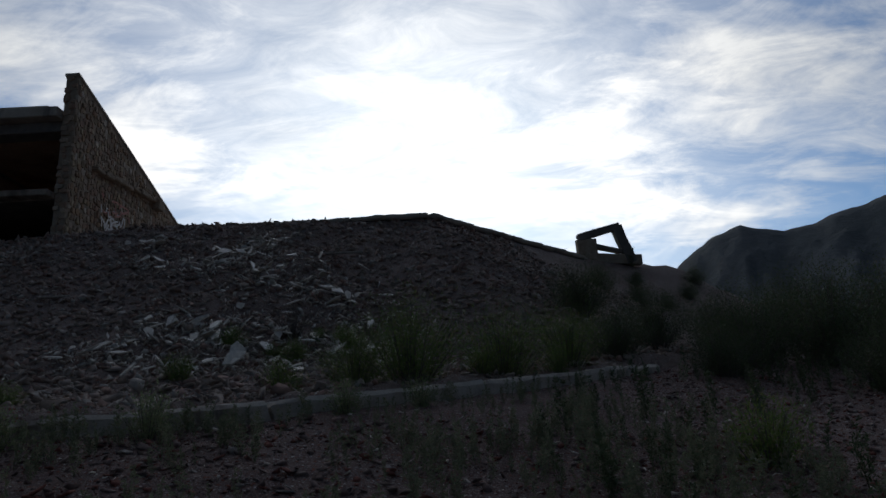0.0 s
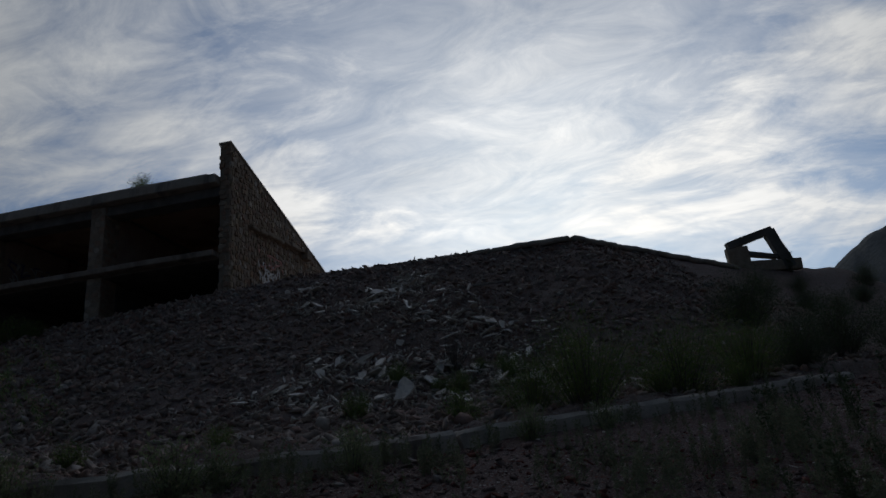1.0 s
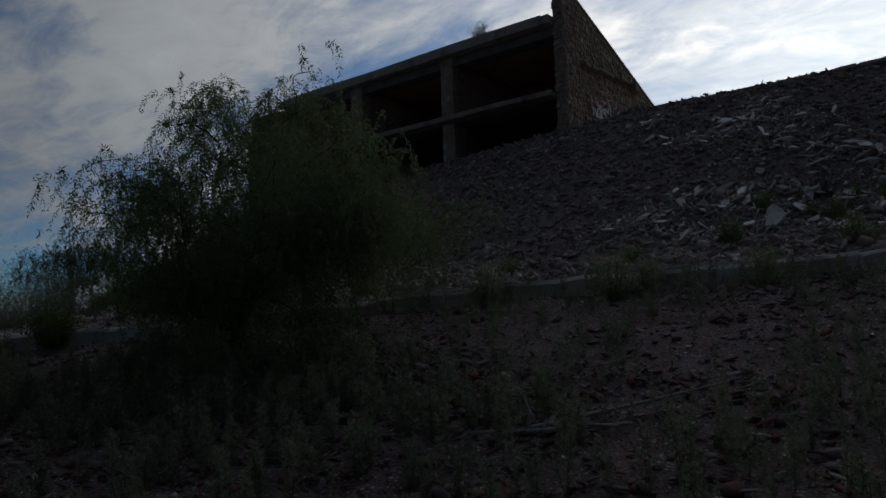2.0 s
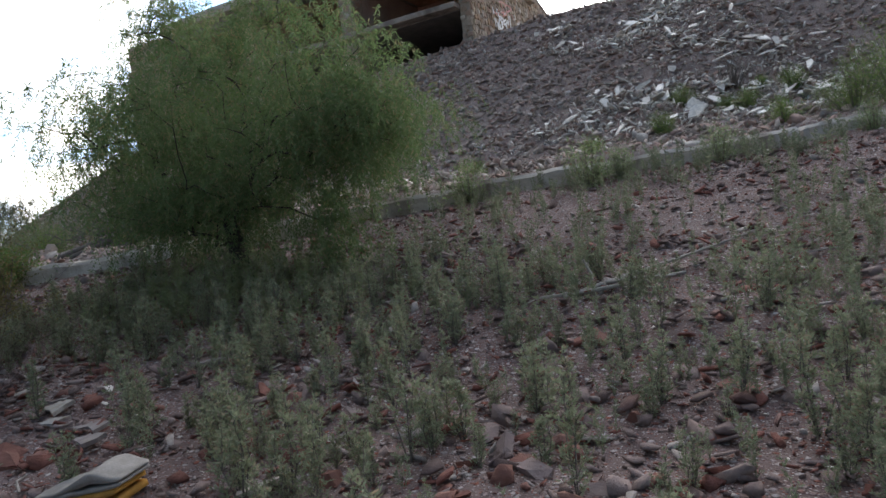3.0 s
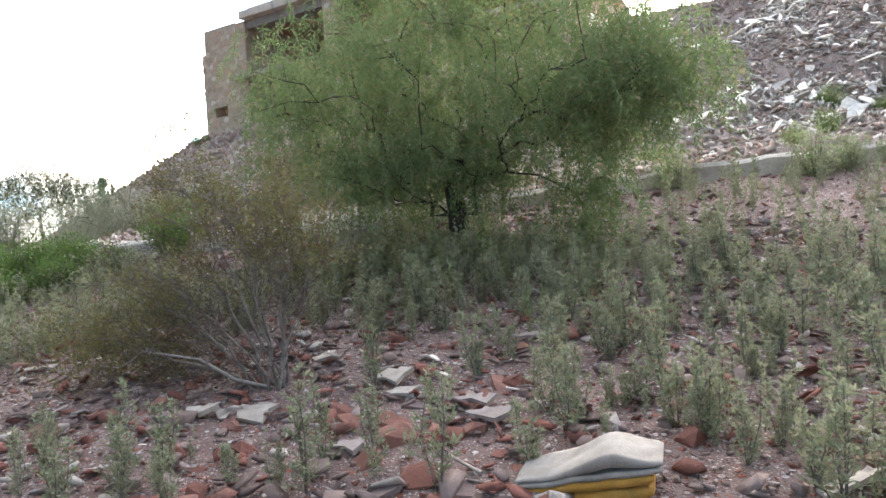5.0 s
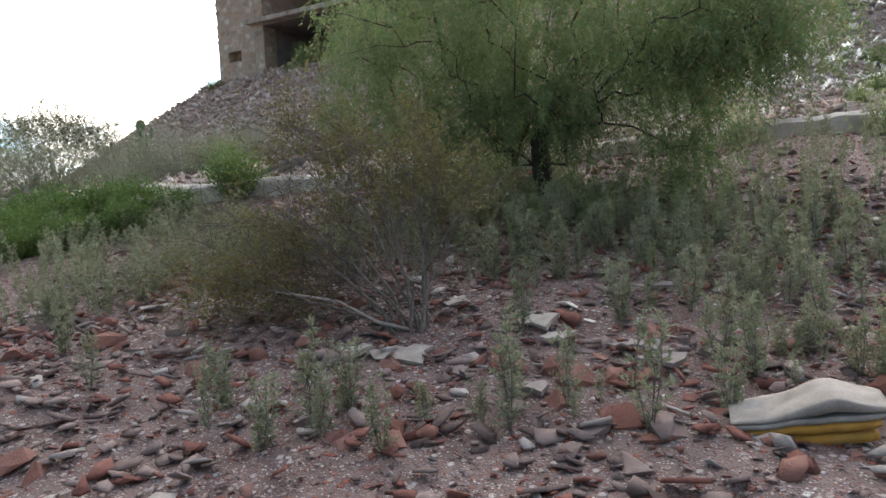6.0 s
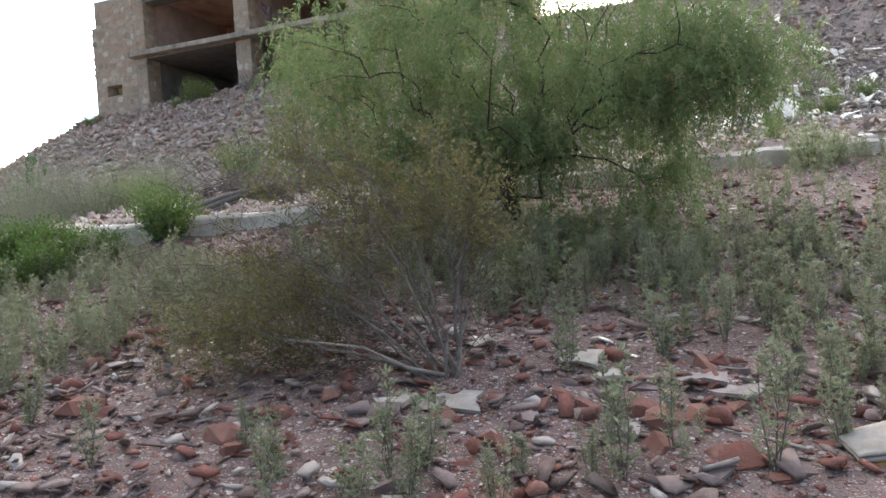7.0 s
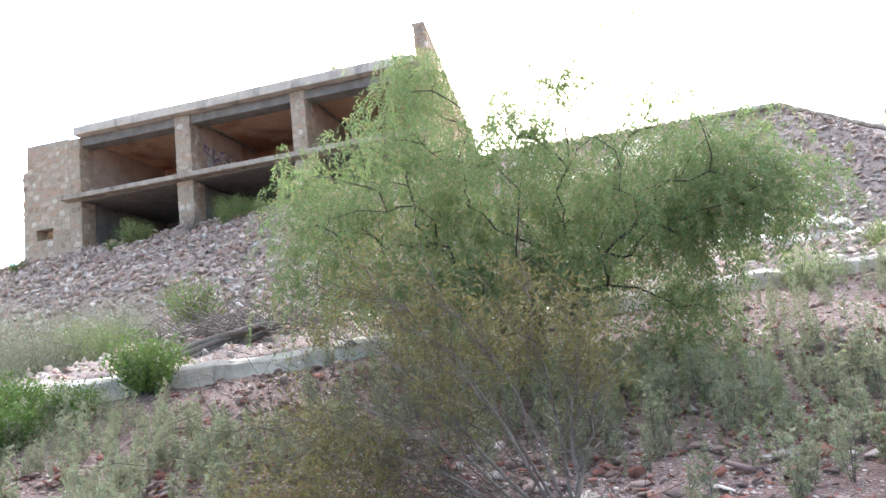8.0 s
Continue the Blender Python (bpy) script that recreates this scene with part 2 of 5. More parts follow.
def lattice(ix, iy, seed):
    h = (ix.astype(np.int64) * 374761393 + iy.astype(np.int64) * 668265263 + seed * 144665) & 0xFFFFFFFF
    h = ((h ^ (h >> 13)) * 1274126177) & 0xFFFFFFFF
    return ((h ^ (h >> 16)) & 0xFFFF) / 65535.0


def value_noise(x, y, seed=0):
    x, y = np.asarray(x, float), np.asarray(y, float)
    ix, iy = np.floor(x), np.floor(y)
    fx, fy = x - ix, y - iy
    fx, fy = fx * fx * (3 - 2 * fx), fy * fy * (3 - 2 * fy)
    ix, iy = ix.astype(np.int64), iy.astype(np.int64)
    a, b = lattice(ix, iy, seed), lattice(ix + 1, iy, seed)
    c, d = lattice(ix, iy + 1, seed), lattice(ix + 1, iy + 1, seed)
    return (a + (b - a) * fx) * (1 - fy) + (c + (d - c) * fx) * fy - 0.5


def fbm(x, y, octaves=4, seed=0):
    out, amp = 0.0, 1.0
    for o in range(octaves):
        out = out + amp * value_noise(x * 2 ** o, y * 2 ** o, seed + o)
        amp *= 0.5
    return out


def step(a, b, x):
    t = np.clip((x - a) / (b - a), 0, 1)
    return t * t * (3 - 2 * t)


# ---- the lie of the land ----
KERB_X = (-60, -18, -11.7, -10.0, -7.2, -5.0, -3.2, -1.2, 0.8, 2.7, 12, 40)
KERB_Y = (-4, 2.3, 4.0, 4.6, 6.4, 7.3, 8.6, 9.8, 11.4, 13.4, 22, 44)
TERRACE = [(-29.2, 20.8), (-9.5, 21.15), (-0.64, 21.7), (5.0, 28.1), (9.4, 30.4), (12.5, 37.0), (12.5, 70.0), (-29.2, 70.0)]


def slope_plane(x, y):
    yy = np.where(y < -12, -12 + (y + 12) * 0.15, y)
    return 0.4394 - 0.0368 * np.clip(x, -22, 22) + 0.1758 * yy


def kerb_y(x):
    return np.interp(x, KERB_X, KERB_Y)


def lower_ground(x, y):
    """The slope below the kerb: it steepens towards the kerb and sags a little near the path."""
    up = np.interp(x, (-15, -12, -8, -5, -3.3, -2.2, -1.4, 0, 3), (0.12, 0.24, 0.2, 0.29, 0.27, 0.27, 0.28, 0.27, 0.22))
    sag = 0.14 * np.exp(-((x + 2.7) / 1.3) ** 2 - ((y - 2.4) / 1.1) ** 2)
    return slope_plane(x, y) + up * step(2.2, 7.0, y + (7.3 - kerb_y(x)) * step(2.2, 5.0, y)) - sag


def crest(x):
    return np.interp(x, (-29.8, -22, -17, -11.5, -9, 8), (7.3, 7.75, 8.05, 8.4, 8.55, 8.5))


def outside(x, y):
    """Distance from the terrace, nought inside."""
    x, y = np.asarray(x, float), np.asarray(y, float)
    best, inside = np.full(np.broadcast(x, y).shape, 1e9), np.zeros(np.broadcast(x, y).shape, bool)
    n = len(TERRACE)
    for i in range(n):
        (ax, ay), (bx, by) = TERRACE[i], TERRACE[(i + 1) % n]
        ex, ey = bx - ax, by - ay
        k = np.clip(((x - ax) * ex + (y - ay) * ey) / (ex * ex + ey * ey), 0, 1)
        best = np.minimum(best, np.hypot(x - ax - k * ex, y - ay - k * ey))
        cross = ((ay > y) != (by > y)) & (x < ex * (y - ay) / (ey if ey else 1e-9) + ax)
        inside ^= cross
    return np.where(inside, 0.0, best)


def land(x, y, relief=True):
    """Height of the ground."""
    x, y = np.asarray(x, float), np.asarray(y, float)
    yk = kerb_y(x)
    low = lower_ground(x, np.minimum(y, yk))
    past = np.maximum(y - yk, 0)
    rise = np.where(past < 9, 0.13 * past, 1.17 + 0.06 * (np.minimum(past, 40) - 9))
    fade = 1 - 0.75 * step(4, 14, x)
    base = low + np.where(y > yk + 0.12, 0.17, 0.0) + rise * fade
    base = base + (1.55 - base) * step(15, 27, -x)
    far = np.hypot(x, y)
    base = base + (2.0 - base) * step(45, 130, far)
    d = outside(x, y)
    mound = crest(x) - np.interp(x, (-9, -6, -4.5, -1.5), (0.66, 0.64, 0.64, 0.74)) * d
    k = 0.35
    hgt = np.maximum(base, mound) + k * np.log1p(np.exp(-np.abs(base - mound) / k)) * step(0.0, 2.0, d)
    if relief:
        rough = np.where(y > yk + 0.3, 1.0, 0.25) * step(60, 20, far)
        edge = step(0.0, 0.6, d)
        hgt = hgt + rough * edge * (0.16 * fbm(x * 0.9, y * 0.9, 4, 3) + 0.17 * fbm(x * 2.6, y * 2.6, 3, 11)) + np.where(y > yk + 0.3, 0.10, 0.04) * step(60, 20, far) * edge * fbm(x * 0.35, y * 0.35, 3, 21)
    return hgt


def land1(x, y):
    return float(land(np.array([x]), np.array([y]))[0])


def axis(fine_a, fine_b, step_fine, mids, far=3000.0):
    out = list(np.arange(fine_a, fine_b, step_fine))
    for edge, size in mids:
        while out[-1] < edge:
            out.append(out[-1] + size)
    size = mids[-1][1]
    while out[-1] < far:
        size *= 1.45
        out.append(out[-1] + size)
    left, s = [fine_a], step_fine
    while left[-1] > -far:
        s = min(s * 1.18, 0.6) if left[-1] > -36 else s * 1.45
        left.append(left[-1] - s)
    return np.array(left[::-1][:-1] + out)


XS = axis(-13.0, 4.0, 0.11, [(9.0, 0.2), (40.0, 0.6)])
YS = axis(-1.5, 10.0, 0.10, [(22.3, 0.14), (40.0, 0.6)])


def build_ground():
    gx, gy = np.meshgrid(XS, YS)
    gz = land(gx, gy)
    nx, ny = len(XS), len(YS)
    verts = np.stack([gx, gy, gz], -1).reshape(-1, 3)
    i = np.arange(nx * ny).reshape(ny, nx)
    a, b, c, d = i[:-1, :-1].ravel(), i[:-1, 1:].ravel(), i[1:, 1:].ravel(), i[1:, :-1].ravel()
    tris = np.concatenate([np.stack([a, b, c], 1), np.stack([a, c, d], 1)])
    ob = arrays_object("ground", verts, tris, EARTH)
    ob.data.materials.append(SPOIL)
    mid = verts[tris].mean(1)
    ob.data.polygons.foreach_set("material_index", (mid[:, 1] > kerb_y(mid[:, 0]) + 0.1).astype(np.int32))
    ob.data.shade_smooth()
    tagged(ob, "pinkish grey gravelly hillside with rubble bank", "ground", kind="structure")


build_ground()


def build_mountain():
    """The far ridge, lit from behind."""
    az = np.radians(np.concatenate([np.linspace(13, 40, 110), np.linspace(41, 150, 80)]))
    deg = np.degrees(az)
    ridge = np.interp(deg, (13, 16, 18, 20.5, 22.8, 24.2, 25.8, 28, 29.5, 31.5, 33, 40, 60, 90, 150), (4, 9, 11.7, 13.5, 14.2, 13.8, 13.3, 13.5, 14.1, 14.4, 14.7, 15.5, 16, 12, 5))
    ridge = ridge + 0.35 * fbm(deg * 0.5, deg * 0, 4, 5) * step(13, 18, deg)
    rings = np.linspace(0, 1, 26)
    verts = []
    for s in rings:
        dist = 360 + 330 * s
        base_h = np.tan(np.radians(ridge)) * 690 * s ** 1.15
        wob = 26 * fbm(deg * 0.35, np.full_like(deg, s * 5), 5, 9) * math.sin(math.pi * s)
        verts.append(np.stack([np.sin(az) * dist, np.cos(az) * dist, base_h + wob + 1.0 - 6 * (s == 0)], -1))
    for s in (0.5, 1.0):
        dist = 690 + 400 * s
        verts.append(np.stack([np.sin(az) * dist, np.cos(az) * dist, np.tan(np.radians(ridge)) * 690 * (1 - s)], -1))
    verts = np.concatenate(verts)
    n = len(az)
    i = np.arange(len(verts)).reshape(-1, n)
    a, b, c, d = i[:-1, :-1].ravel(), i[:-1, 1:].ravel(), i[1:, 1:].ravel(), i[1:, :-1].ravel()
    ob = arrays_object("backdrop_mountain", verts, np.concatenate([np.stack([a, b, c], 1), np.stack([a, c, d], 1)]), ROCKFACE)
    ob.data.shade_smooth()
    tagged(ob, "dark scrub-covered mountain ridge on the horizon", "mountain", kind="structure")


build_mountain()


# ---- the ruined building ----
FRONT = 21.18


def box_bm(bm, x0, x1, y0, y1, z0, z1):
    vs = [bm.verts.new(v) for v in ((x0, y0, z0), (x1, y0, z0), (x1, y1, z0), (x0, y1, z0), (x0, y0, z1), (x1, y0, z1), (x1, y1, z1), (x0, y1, z1))]
    for f in ((3, 2, 1, 0), (4, 5, 6, 7), (0, 1, 5, 4), (1, 2, 6, 5), (2, 3, 7, 6), (3, 0, 4, 7)):
        bm.faces.new([vs[k] for k in f])
    return vs


def worn(bm, cuts=0, amount=0.02, bevel=0.02, seed=1):
    """Bevels the edges and makes them uneven."""
    bmesh.ops.recalc_face_normals(bm, faces=bm.faces)
    if bevel:
        bmesh.ops.bevel(bm, geom=list(bm.edges), offset=bevel, segments=1, affect="EDGES")
    if cuts:
        bmesh.ops.subdivide_edges(bm, edges=[e for e in bm.edges if e.calc_length() > 0.35], cuts=cuts, use_grid_fill=True)
    for v in bm.verts:
        v.co += noise.noise_vector(v.co * 1.7 + Vector((seed, 0, 0))) * amount
    return bm


def worn_box(name, x0, x1, y0, y1, z0, z1, mat, parent, label="", cuts=3, amount=0.02, bevel=0.025):
    bm = bmesh.new()
    box_bm(bm, x0, x1, y0, y1, z0, z1)
    worn(bm, cuts, amount, bevel, x0)
    return part(name, bm, mat, parent, label)


def stone_polys(w, h, size, rng, inside=None, tall=1.0):
    """Irregular stones that fill a rectangle: each a ring of corners."""
    rows, v, out = int(h / size / tall * 1.15) + 1, 0.0, []
    for r in range(rows):
        hh = h / rows
        u = -rng.uniform(0, size)
        while u < w:
            ww = size * rng.uniform(0.6, 1.7)
            cu, cv = u + ww / 2, v + hh / 2 + rng.uniform(-0.28, 0.28) * hh
            if 0.03 < cu < w - 0.03 and (inside is None or inside(cu, cv)):
                ring, n, ph = [], rng.integers(6, 9), rng.uniform(0, 6)
                for k in range(n):
                    a = ph + 2 * math.pi * k / n
                    e = rng.uniform(0.72, 1.15)
                    px = abs(math.cos(a)) ** 0.75 * math.copysign(1, math.cos(a)) * ww * 0.48 * e
                    py = abs(math.sin(a)) ** 0.75 * math.copysign(1, math.sin(a)) * hh * 0.50 * e
                    ring.append((min(max(cu + px, 0.0), w), min(max(cv + py + rng.uniform(-0.02, 0.02), 0.0), h)))
                out.append(ring)
            u += ww
        v += hh
    return out


def stone_solid(ring, proud):
    """A stone with a domed, chipped face; x, y in the wall's plane, z out of it."""
    n = len(ring)
    cx, cy = sum(p[0] for p in ring) / n, sum(p[1] for p in ring) / n
    verts = [(x - cx, y - cy, -0.04) for x, y in ring]
    verts += [((x - cx) * 0.97, (y - cy) * 0.97, proud * 0.55) for x, y in ring]
    verts += [((x - cx) * 0.72, (y - cy) * 0.72, proud * (0.85 + 0.3 * math.sin(7 * x + 5 * y))) for x, y in ring]
    faces = []
    for r in range(2):
        for k in range(n):
            faces.append((r * n + k, r * n + (k + 1) % n, (r + 1) * n + (k + 1) % n, (r + 1) * n + k))
    faces.append(tuple(range(2 * n, 3 * n)))
    return (cx, cy), verts, faces


def clad(parent, origin, udir, vdir, w, h, size, proud, rng, singles=0, inside=None, tall=1.0):
    """Covers a wall's face with stones: some as pieces of their own, the rest joined."""
    u, v = Vector(udir), Vector(vdir)
    nrm = u.cross(v)
    m0 = Matrix((u, v, nrm)).transposed().to_4x4()
    rings = stone_polys(w, h, size, rng, inside, tall)
    order = list(range(len(rings)))
    rng.shuffle(order)
    alone = set(order[:singles])
    jv, jf = [], []
    for i, ring in enumerate(rings):
        (cx, cy), verts, faces = stone_solid(ring, proud * rng.uniform(0.5, 1.3))
        place = Vector(origin) + u * cx + v * cy
        if i in alone:
            ob = mesh_object("stone", verts, faces, MASONRY, parent)
            ob.matrix_local = Matrix.Translation(place) @ m0
        else:
            b = len(jv)
            jv += [tuple(place + u * p[0] + v * p[1] + nrm * p[2]) for p in verts]
            jf += [tuple(b + k for k in f) for f in faces]
    if jv:
        ob = mesh_object("stonework", jv, jf, MASONRY_BITS, parent)
        tagged(ob, kind="stuff")


def build_house():
    rng = np.random.default_rng(3)
    house = empty("ruined_house", (0, 0, 0), "two-storey ruined stone and concrete house, open-fronted", "house")
    back = FRONT + 5.6
    # sloping gable wall of rubble masonry
    top, far_top, far_y = 13.75, 10.35, 32.2
    bm = bmesh.new()
    prof = [(FRONT, 7.2), (far_y, 7.2), (far_y, far_top), (FRONT + 0.03, top)]
    a = [bm.verts.new((-12.0, y, z)) for y, z in prof]
    b = [bm.verts.new((-11.6, y, z)) for y, z in prof]
    bm.faces.new(a[::-1])
    bm.faces.new(b)
    for k in range(4):
        bm.faces.new((a[k], a[(k + 1) % 4], b[(k + 1) % 4], b[k]))
    worn(bm, 0, 0.0, 0.03)
    gable = part("gable_wall", bm, MORTAR, house, "tall sloping gable wall of brown rubble stone")
    slope = (far_top - top) / (far_y - FRONT)
    clad(gable, (-11.6, FRONT + 0.02, 8.0), (0, 1, 0), (0, 0, 1), 9.2, 5.75, 0.16, 0.05, rng, 300, lambda cu, cv: 8.0 + cv + 0.15 < top + slope * cu, 1.75)
    clad(gable, (-12.0, FRONT, 7.6), (1, 0, 0), (0, 0, 1), 0.4, 6.1, 0.22, 0.04, rng, 0)
    # coping strip along the slope
    bm = bmesh.new()
    for x0, x1 in ((-12.03, -11.55),):
        vs = [bm.verts.new(v) for v in ((x0, FRONT - 0.02, top - 0.02), (x1, FRONT - 0.02, top - 0.02), (x1, far_y, far_top - 0.02), (x0, far_y, far_top - 0.02),
                                       (x0, FRONT - 0.02, top + 0.07), (x1, FRONT - 0.02, top + 0.07), (x1, far_y, far_top + 0.07), (x0, far_y, far_top + 0.07))]
        for f in ((3, 2, 1, 0), (4, 5, 6, 7), (0, 1, 5, 4), (1, 2, 6, 5), (2, 3, 7, 6), (3, 0, 4, 7)):
            bm.faces.new([vs[k] for k in f])
    worn(bm, 2, 0.015, 0.015)
    part("coping", bm, CONCRETE, gable, "thin concrete coping")
    # broken ledge across the gable
    for k in range(9):
        bm = bmesh.new()
        y = FRONT + 1.25 + k * 0.52
        z = 10.95 + 0.05 * k + rng.uniform(-0.04, 0.04)
        box_bm(bm, -11.62, -11.36 + rng.uniform(-0.05, 0.04), y, y + 0.54, z, z + rng.uniform(0.13, 0.2))
        worn(bm, 1, 0.03, 0.03, k)
        part("ledge_stone", bm, MORTAR, gable, "broken ledge stone")
    bm = bmesh.new()
    box_bm(bm, -11.62, -11.30, FRONT + 5.75, FRONT + 6.2, 11.1, 11.55)
    worn(bm, 1, 0.03, 0.03)
    part("bracket_stone", bm, MORTAR, gable, "broken stone bracket on the wall")
    # floors and roof
    worn_box("roof_slab", -26.35, -12.0, FRONT - 0.28, back, 12.22, 12.55, CONCRETE, house, "weathered grey concrete roof slab", 4, 0.02)
    worn_box("roof_edge", -25.9, -12.35, FRONT - 0.2, FRONT + 0.3, 12.55, 12.63, CONCRETE, house, "low broken roof upstand", 4, 0.03)
    worn_box("front_beam", -26.35, -12.0, FRONT + 0.1, FRONT + 0.75, 11.86, 12.223, CONCRETE_DARK, house, "dark concrete front beam", 3, 0.012)
    worn_box("floor_slab", -26.95, -12.0, FRONT - 0.38, back, 9.60, 9.80, SLAB_EDGE, house, "projecting concrete floor slab with chipped edge", 5, 0.03)
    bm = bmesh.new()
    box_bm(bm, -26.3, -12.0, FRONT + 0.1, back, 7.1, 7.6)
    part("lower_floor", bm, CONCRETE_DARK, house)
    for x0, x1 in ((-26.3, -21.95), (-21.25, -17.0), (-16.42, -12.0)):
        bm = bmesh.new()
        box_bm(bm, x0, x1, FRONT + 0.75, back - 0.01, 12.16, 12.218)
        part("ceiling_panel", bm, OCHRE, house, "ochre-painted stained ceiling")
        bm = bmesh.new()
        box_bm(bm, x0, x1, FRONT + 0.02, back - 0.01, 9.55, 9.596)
        part("lower_ceiling", bm, CONCRETE_DARK, house, "dark grey lower ceiling")
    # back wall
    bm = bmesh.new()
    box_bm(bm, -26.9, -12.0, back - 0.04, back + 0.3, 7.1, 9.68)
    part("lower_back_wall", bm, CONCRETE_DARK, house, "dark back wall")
    bm = bmesh.new()
    box_bm(bm, -26.9, -12.0, back - 0.04, back + 0.3, 9.68, 12.4)
    part("upper_back_wall", bm, OCHRE, house, "ochre back wall")
    # partitions behind the stone piers
    for x0, x1 in ((-26.85, -26.3), (-21.93, -21.25), (-16.99, -16.42)):
        for z0, z1 in ((7.2, 9.60), (9.80, 12.21)):
            pier = worn_box("pier", x0, x1, FRONT, FRONT + 0.8, z0, z1, MORTAR, house, "rubble-stone pier with patches of old plaster", 1, 0.01)
            clad(pier, (x0, FRONT, z0), (1, 0, 0), (0, 0, 1), x1 - x0, z1 - z0 - 0.02, 0.28, 0.016, rng)
            clad(pier, (x1, FRONT + 0.02, z0), (0, 1, 0), (0, 0, 1), 0.76, z1 - z0 - 0.02, 0.25, 0.02, rng)
            clad(pier, (x0, FRONT + 0.78, z0), (0, -1, 0), (0, 0, 1), 0.76, z1 - z0 - 0.02, 0.25, 0.02, rng)
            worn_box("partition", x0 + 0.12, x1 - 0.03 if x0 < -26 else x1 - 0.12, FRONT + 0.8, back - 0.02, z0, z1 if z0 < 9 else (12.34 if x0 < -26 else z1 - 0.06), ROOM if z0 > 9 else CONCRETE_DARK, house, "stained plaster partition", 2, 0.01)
    # end block
    bm = bmesh.new()
    x0, x1, wz0, wz1, wx0, wx1 = -28.85, -26.85, 8.25, 8.70, -28.46, -27.66
    for bx in ((x0, wx0, wz0, wz1), (wx1, x1, wz0, wz1), (x0, x1, 6.6, wz0), (x0, x1, wz1, 12.26)):
        box_bm(bm, bx[0], bx[1], FRONT + 0.01, FRONT + 0.55, bx[2], bx[3])
    end = part("end_wall", bm, MORTAR, house, "stone end wall with a small window hole")
    hole = lambda cu, cv: not (wx0 - 0.1 < x0 + cu < wx1 + 0.1 and wz0 - 0.08 < 6.9 + cv < wz1 + 0.08)
    clad(end, (x0, FRONT + 0.01, 6.9), (1, 0, 0), (0, 0, 1), x1 - x0, 5.2, 0.33, 0.018, rng, 0, hole)
    worn_box("end_wall_side", -28.84, -28.4, FRONT + 0.55, back, 6.6, 12.24, MORTAR, house, "rough stone side", 2, 0.03)
    step_wall = worn_box("buttress", -29.12, -28.83, FRONT + 0.05, back, 6.4, 11.22, MORTAR, house, "lower stone buttress at the corner", 2, 0.03)
    clad(step_wall, (-29.12, FRONT + 0.05, 6.6), (1, 0, 0), (0, 0, 1), 0.28, 4.6, 0.24, 0.03, rng)
    worn_box("window_back", wx0 - 0.2, wx1 + 0.2, FRONT + 1.6, FRONT + 1.7, wz0 - 0.3, wz1 + 0.3, CONCRETE_DARK, house)
    worn_box("end_roof", -28.8, -26.35, FRONT + 0.56, back, 12.0, 12.2, CONCRETE, house, "", 1)
    return house


HOUSE = build_house()


# ---- the concrete edge of the terrace, and the kerb below ----
def strip(name, points, width, drop, rise, mat, label, category, seed):
    """A row of cast lengths along a line, each piece slightly out of true."""
    rng = np.random.default_rng(seed)
    thing = empty(name, (0, 0, 0), label, category, kind="structure")
    for (ax, ay, az), (bx, by, bz) in zip(points, points[1:]):
        n = max(1, round(math.hypot(bx - ax, by - ay) / 2.6))
        for k in range(n):
            f0, f1 = k / n, (k + 1) / n
            p0 = Vector((ax + (bx - ax) * f0, ay + (by - ay) * f0, az + (bz - az) * f0))
            p1 = Vector((ax + (bx - ax) * f1, ay + (by - ay) * f1, az + (bz - az) * f1))
            d = (p1 - p0)
            length = d.length
            bm = bmesh.new()
            box_bm(bm, 0.006, length - 0.006, -width / 2, width / 2, -drop, rise)
            worn(bm, 8, 0.035, 0.05, seed + k + ax)
            for v in bm.verts:
                v.co += noise.noise_vector(v.co * 6.0 + Vector((seed + ax, k, 0))) * 0.03
            piece = part("concrete_length", bm, mat, thing)
            flat = math.atan2(d.y, d.x)
            piece.matrix_local = Matrix.Translation(p0 + Vector((0, 0, rng.uniform(-0.05, 0.02)))) @ Matrix.Rotation(flat, 4, "Z") @ Matrix.Rotation(-math.asin(d.z / length), 4, "Y")
    return thing


strip("terrace_edge", [(-6.0, 21.3, 8.40), (-3.0, 21.48, 8.50), (-0.64, 21.62, 8.6), (2.0, 24.6, 8.62), (4.9, 27.95, 8.6), (6.5, 30.6, 8.5)], 0.42, 0.14, 0.02, CONCRETE, "pale concrete edge beam along the terrace", "retaining edge", 5)
KERB = []
for kx in np.arange(-16.5, 4.0, 0.8):
    ky = float(kerb_y(kx))
    KERB.append((kx, ky, float(lower_ground(np.array(kx), np.array(ky))) - 0.02))
strip("kerb", KERB[::3] + KERB[-1:], 0.5, 0.4, 0.2, KERB_CONCRETE, "low weathered concrete kerb, half buried in rubble", "kerb", 8)


